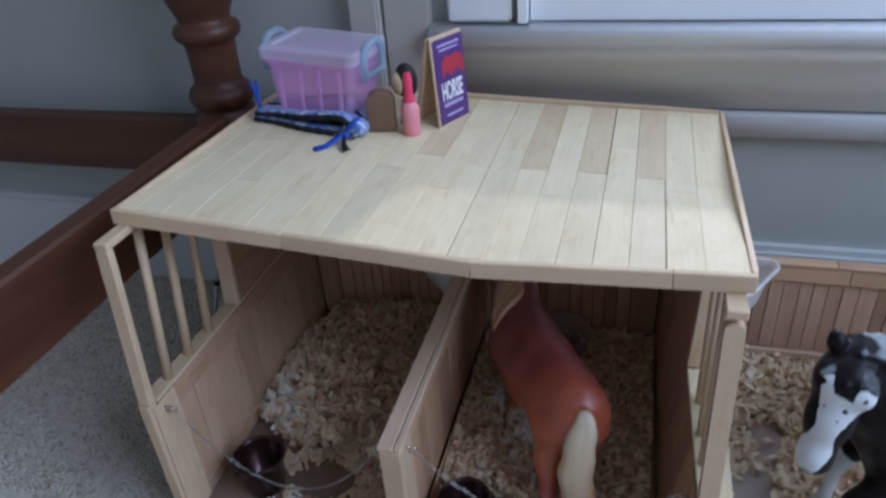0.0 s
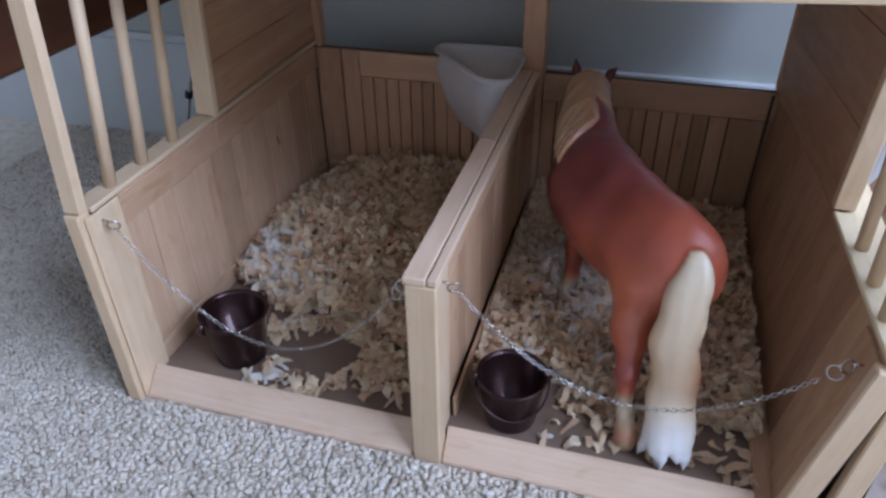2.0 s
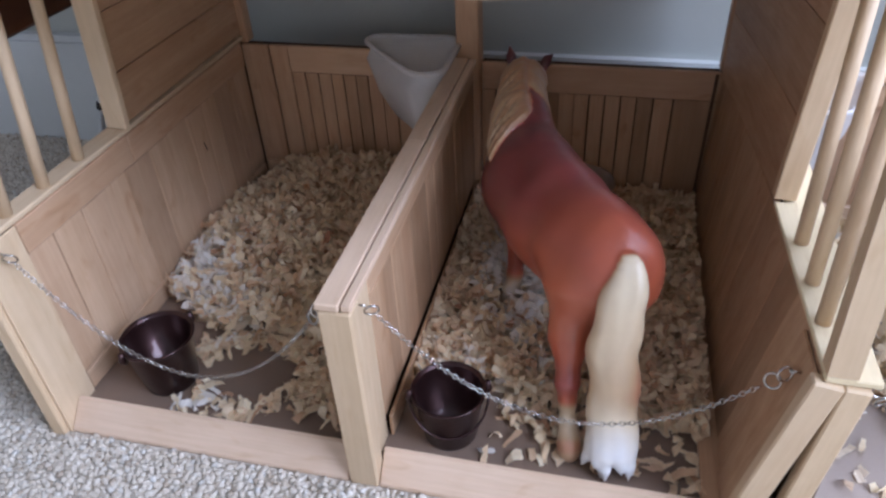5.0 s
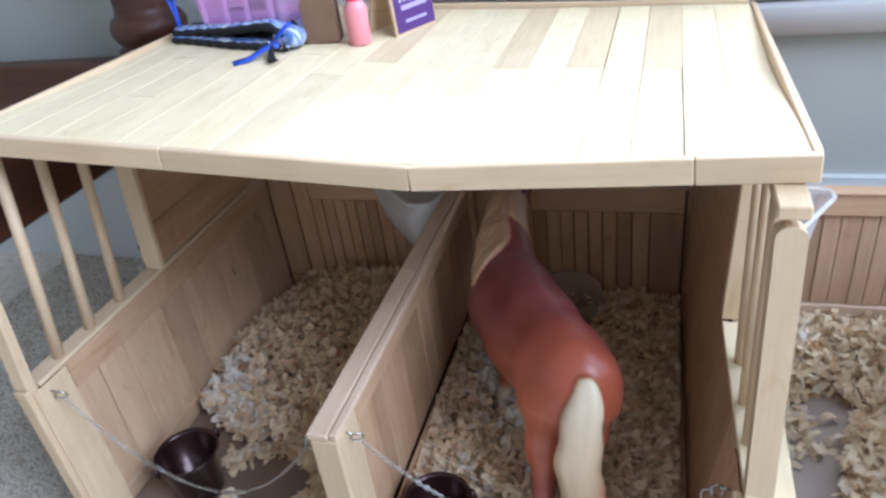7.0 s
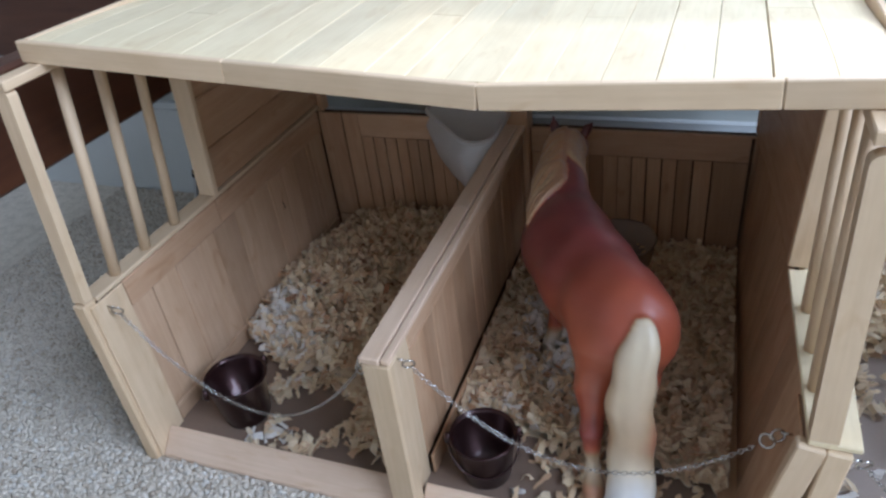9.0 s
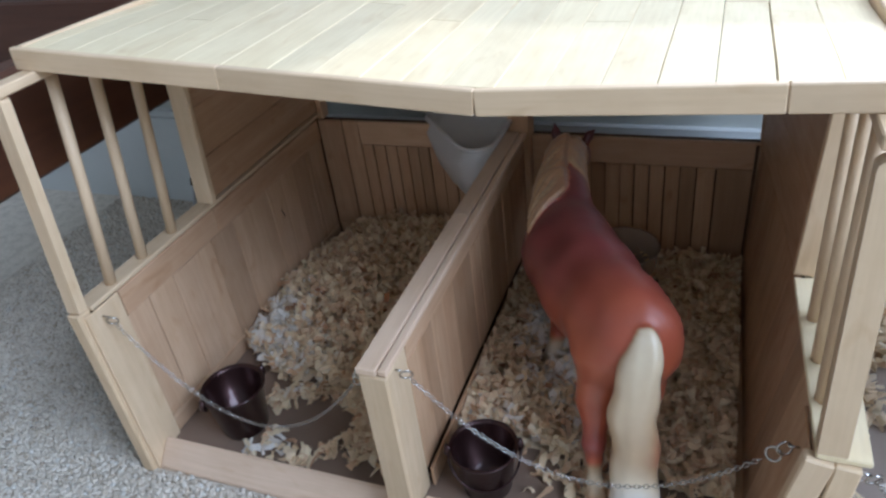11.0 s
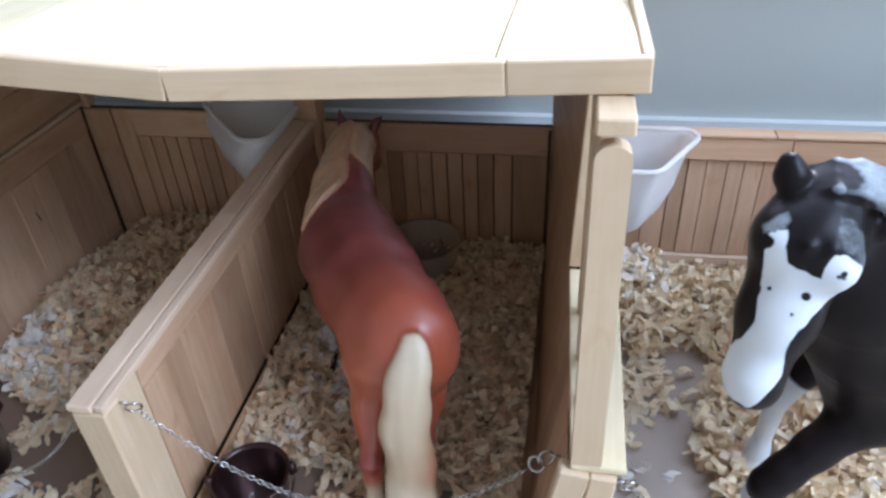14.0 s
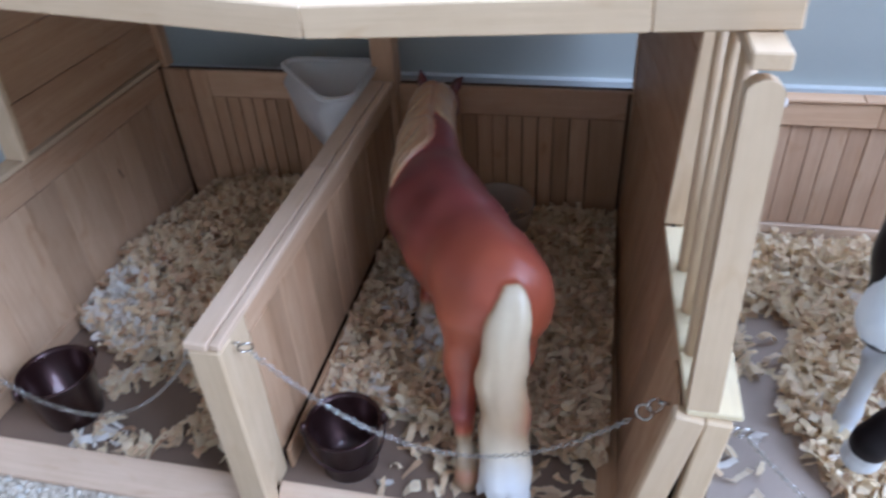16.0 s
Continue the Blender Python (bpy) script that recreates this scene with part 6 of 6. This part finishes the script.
for pts in ([(-0.210, 0.276, 0.346), (-0.213, 0.279, 0.359), (-0.217, 0.281, 0.370), (-0.2205, 0.282, 0.377)], [(-0.210, 0.276, 0.346), (-0.2125, 0.280, 0.361), (-0.2135, 0.283, 0.379)]):
    bm = bmesh.new()
    tube(bm, pts, 0.0016, 8)
    part("ribbon", bm, RIBBON_BLUE, pad, "royal blue ribbon", True)
for dx in (-0.0016, 0.0004, 0.0024):
    bm = bmesh.new()
    tube(bm, [(-0.0930, 0.2270, ZR + 0.0075), (-0.0905 + 0.5 * dx, 0.2170, ZR + 0.0042), (-0.0865 + dx, 0.2085 + 0.6 * dx, ZR + 0.0020), (-0.0825 + dx, 0.2050 + 1.2 * dx, ZR + 0.0016)], [0.0018, 0.0017, 0.0013, 0.0007], 7)
    part("tie_end", bm, BLACK_FELT, pad, "black frayed tie end", True)

# cork block, bottle, brush, sign
blk = thing("arched_block", (-0.0675, 0.270, roof_top(-0.0675, 0.270)), "small arched brown cork block standing on the roof", "block")
bm = bmesh.new()
zb = roof_top(-0.0675, 0.270) - 0.0002
out = [(-0.0145, 0), (0.0145, 0), (0.0145, 0.030)] + [(0.0145 * math.cos(radians(a)), 0.030 + 0.0125 * math.sin(radians(a))) for a in range(15, 180, 15)] + [(-0.0145, 0.030)]
a, b = [[bm.verts.new((x, y, z)) for x, z in out] for y in (-0.009, 0.009)]
for k in range(len(out)):
    bm.faces.new((a[k], a[(k + 1) % len(out)], b[(k + 1) % len(out)], b[k]))
bm.faces.new(a[::-1])
bm.faces.new(b)
bmesh.ops.recalc_face_normals(bm, faces=bm.faces)
bmesh.ops.bevel(bm, geom=list(bm.edges), offset=0.0008, segments=1, affect="EDGES")
part("body", bm, BRUSH_BROWN, blk, m=pose(-0.0675, 0.270, zb, 0, 0, 14))

bottle = thing("spray_bottle", (-0.0355, 0.269, roof_top(-0.0355, 0.269)), "small pale pink bottle with a hot pink tapered nozzle", "bottle")
zb = roof_top(-0.0355, 0.269) - 0.0002
bm = bmesh.new()
lathe(bm, [(0.0005, 0.0), (0.0086, 0.0), (0.0094, 0.0008), (0.0094, 0.028), (0.0088, 0.031), (0.0066, 0.0335), (0.0060, 0.035), (0.0005, 0.0352)], 28, (-0.0355, 0.269, zb))
part("flask", bm, PINK_SOFT, bottle, "", True)
bm = bmesh.new()
lathe(bm, [(0.0060, 0.0345), (0.0064, 0.036), (0.0060, 0.040), (0.0046, 0.043), (0.0044, 0.050), (0.0046, 0.056), (0.0040, 0.062), (0.0034, 0.064), (0.0005, 0.0645)], 24, (-0.0355, 0.269, zb))
part("nozzle", bm, PINK_HOT, bottle, "hot pink tapered nozzle", True)

brush = thing("oval_brush", (-0.0450, 0.292, roof_top(-0.0450, 0.292)), "dark oval bristle brush with a beige edge standing upright", "brush")
zb = roof_top(-0.0450, 0.292) - 0.0002
bm = bmesh.new()
bmesh.ops.create_uvsphere(bm, u_segments=24, v_segments=14, radius=1)
bmesh.ops.scale(bm, vec=(0.0125, 0.006, 0.0190), verts=bm.verts)
part("bristles", bm, DARK_HAIR, brush, "", True, pose(-0.0450, 0.292, zb + 0.047))
bm = bmesh.new()
bmesh.ops.create_uvsphere(bm, u_segments=20, v_segments=12, radius=1)
bmesh.ops.scale(bm, vec=(0.0085, 0.0065, 0.0125), verts=bm.verts)
part("back", bm, TRIM_WOOD, brush, "beige wooden back", True, pose(-0.0530, 0.291, zb + 0.045))
bm = bmesh.new()
tube(bm, [(-0.0490, 0.292, zb), (-0.0480, 0.292, zb + 0.012), (-0.0465, 0.292, zb + 0.026)], [0.0065, 0.0058, 0.005], 12)
part("handle", bm, TEAL, brush, "teal handle", True)

# folding sign
A, B = Vector((-0.0105, 0.289, 0)), Vector((0.0105, 0.334, 0))
d = (B - A).normalized()
out_dir = Vector((d.y, -d.x, 0))
zb = roof_top(-0.002, 0.311) - 0.0004
SIGN_W, SIGN_H, LEANS = (B - A).length, 0.094, radians(4)
up = (Vector((0, 0, 1)) * math.cos(LEANS) - out_dir * math.sin(LEANS)).normalized()
face_n = d.cross(up).normalized()
if face_n.dot(out_dir) < 0:
    face_n = -face_n
frame_m = Matrix((d, up, d.cross(up))).transposed().to_4x4()
frame_m.translation = Vector(((A + B) / 2).to_tuple()[:2] + (zb,))
sign = thing("folding_sign", frame_m.translation, "small wooden folding sign with a purple printed poster", "sign")


def on_sign(name, mat, xs, ys, zs, bevel=0.0004, parent=None, label=""):
    """A flat piece on the sign's leaning face: xs along its foot, ys up, zs outwards."""
    bm = bmesh.new()
    block(bm, xs, ys, zs)
    e = min(bevel, 0.2 * (zs[1] - zs[0]))
    bmesh.ops.bevel(bm, geom=list(bm.edges), offset=e, segments=1, affect="EDGES")
    bmesh.ops.recalc_face_normals(bm, faces=bm.faces)
    return part(name, bm, mat, parent or sign, label, False, frame_m)


W2 = SIGN_W / 2
board = on_sign("front_board", TRIM_WOOD, (-W2, W2), (0, SIGN_H), (-0.0030, 0.0))
poster = on_sign("poster", PURPLE, (-W2 + 0.0020, W2 - 0.0010), (0.003, SIGN_H - 0.003), (0.0003, 0.0008), label="purple printed poster with a red emblem")
on_sign("bar", LILAC_PRINT, (-0.016, 0.018), (0.083, 0.0855), (0.00085, 0.00115), parent=poster)
on_sign("bar", LILAC_PRINT, (-0.014, 0.016), (0.0785, 0.0805), (0.00085, 0.00115), parent=poster)
bm = bmesh.new()
pts = [(-0.012, 0.049), (-0.006, 0.057), (0.002, 0.051), (0.010, 0.057), (0.0225, 0.049), (0.0225, 0.068), (0.012, 0.073), (0.002, 0.071), (-0.006, 0.073), (-0.012, 0.066)]
a, b = [[bm.verts.new((x, y, z)) for x, y in pts] for z in (0.00085, 0.0011)]
for k in range(len(pts)):
    bm.faces.new((a[k], a[(k + 1) % len(pts)], b[(k + 1) % len(pts)], b[k]))
bm.faces.new(a[::-1])
bm.faces.new(b)
bmesh.ops.recalc_face_normals(bm, faces=bm.faces)
part("emblem", bm, RED_PRINT, poster, "", False, frame_m)
words = bpy.data.curves.new("lettering", "FONT")
words.body, words.size, words.extrude, words.offset, words.align_x = "HORSE", 0.0135, 0.0002, 0.00035, "CENTER"
words.materials.append(WHITE_PRINT)
letters = new("lettering_source", words)
bpy.context.view_layer.update()
flat = bpy.data.meshes.new_from_object(letters)
bpy.data.objects.remove(letters)
attach(new("lettering", flat), poster, frame_m @ Matrix.Translation((0.0005, 0.028, 0.0011)) @ Matrix.Diagonal((0.80, 1.95, 1, 1)), "white capital lettering")
on_sign("bar", LILAC_PRINT, (-0.015, 0.016), (0.0205, 0.0245), (0.00085, 0.00115), parent=poster)
on_sign("bar", LILAC_PRINT, (-0.012, 0.014), (0.010, 0.0125), (0.00085, 0.00115), parent=poster)
leg_up = (Vector((0, 0, 1)) * math.cos(radians(14)) + out_dir * math.sin(radians(14))).normalized()
leg_m = Matrix((d, leg_up, d.cross(leg_up))).transposed().to_4x4()
top_pt = frame_m @ Vector((0, SIGN_H - 0.001, -0.0034))
leg_len = (top_pt.z - zb) / leg_up.z
leg_m.translation = top_pt - leg_up * leg_len
bm = bmesh.new()
block(bm, (-W2, W2), (0.0005, leg_len), (-0.0030, 0.0))
bmesh.ops.bevel(bm, geom=list(bm.edges), offset=0.0004, segments=1, affect="EDGES")
bmesh.ops.recalc_face_normals(bm, faces=bm.faces)
part("back_board", bm, TRIM_WOOD, sign, "bare wooden back leg", False, leg_m)

# ---- carpet pile round the stable ----
def carpet_pile(spots, spacing, seed):
    r = np.random.RandomState(seed)
    verts, faces = [], []
    for x0, x1, y0, y1 in spots:
        nx, ny = int((x1 - x0) / spacing), int((y1 - y0) / spacing)
        for i in range(nx):
            for j in range(ny):
                x, y = x0 + (i + r.uniform(0, 1)) * spacing, y0 + (j + r.uniform(0, 1)) * spacing
                w, h, a = r.uniform(0.0017, 0.0030), r.uniform(0.0018, 0.0048), r.uniform(0, 6.28)
                lx, ly = r.normal(0, 0.0013), r.normal(0, 0.0013)
                n0 = len(verts)
                for k in range(4):
                    verts.append((x + w * math.cos(a + k * 1.571), y + w * math.sin(a + k * 1.571), -0.001))
                for k in range(4):
                    verts.append((x + 0.5 * lx + 1.05 * w * math.cos(a + 0.3 + k * 1.571), y + 0.5 * ly + 1.05 * w * math.sin(a + 0.3 + k * 1.571), h * 0.62))
                verts.append((x + lx, y + ly, h))
                for k in range(4):
                    m = (k + 1) % 4
                    faces.append((n0 + k, n0 + m, n0 + 4 + m, n0 + 4 + k))
                    faces.append((n0 + 4 + k, n0 + 4 + m, n0 + 8))
    me = bpy.data.meshes.new("carpet_pile")
    me.from_pydata(verts, [], faces)
    me.materials.append(CARPET)
    me.polygons.foreach_set("use_smooth", [True] * len(me.polygons))
    return tagged(new("carpet_pile", me), "short speckled beige carpet tufts round the stable", "carpet", "", "stuff")


carpet_pile([(-0.42, 0.36, -0.16, -0.0015), (-0.62, -0.2385, -0.0015, 0.415)], 0.0033, 21)
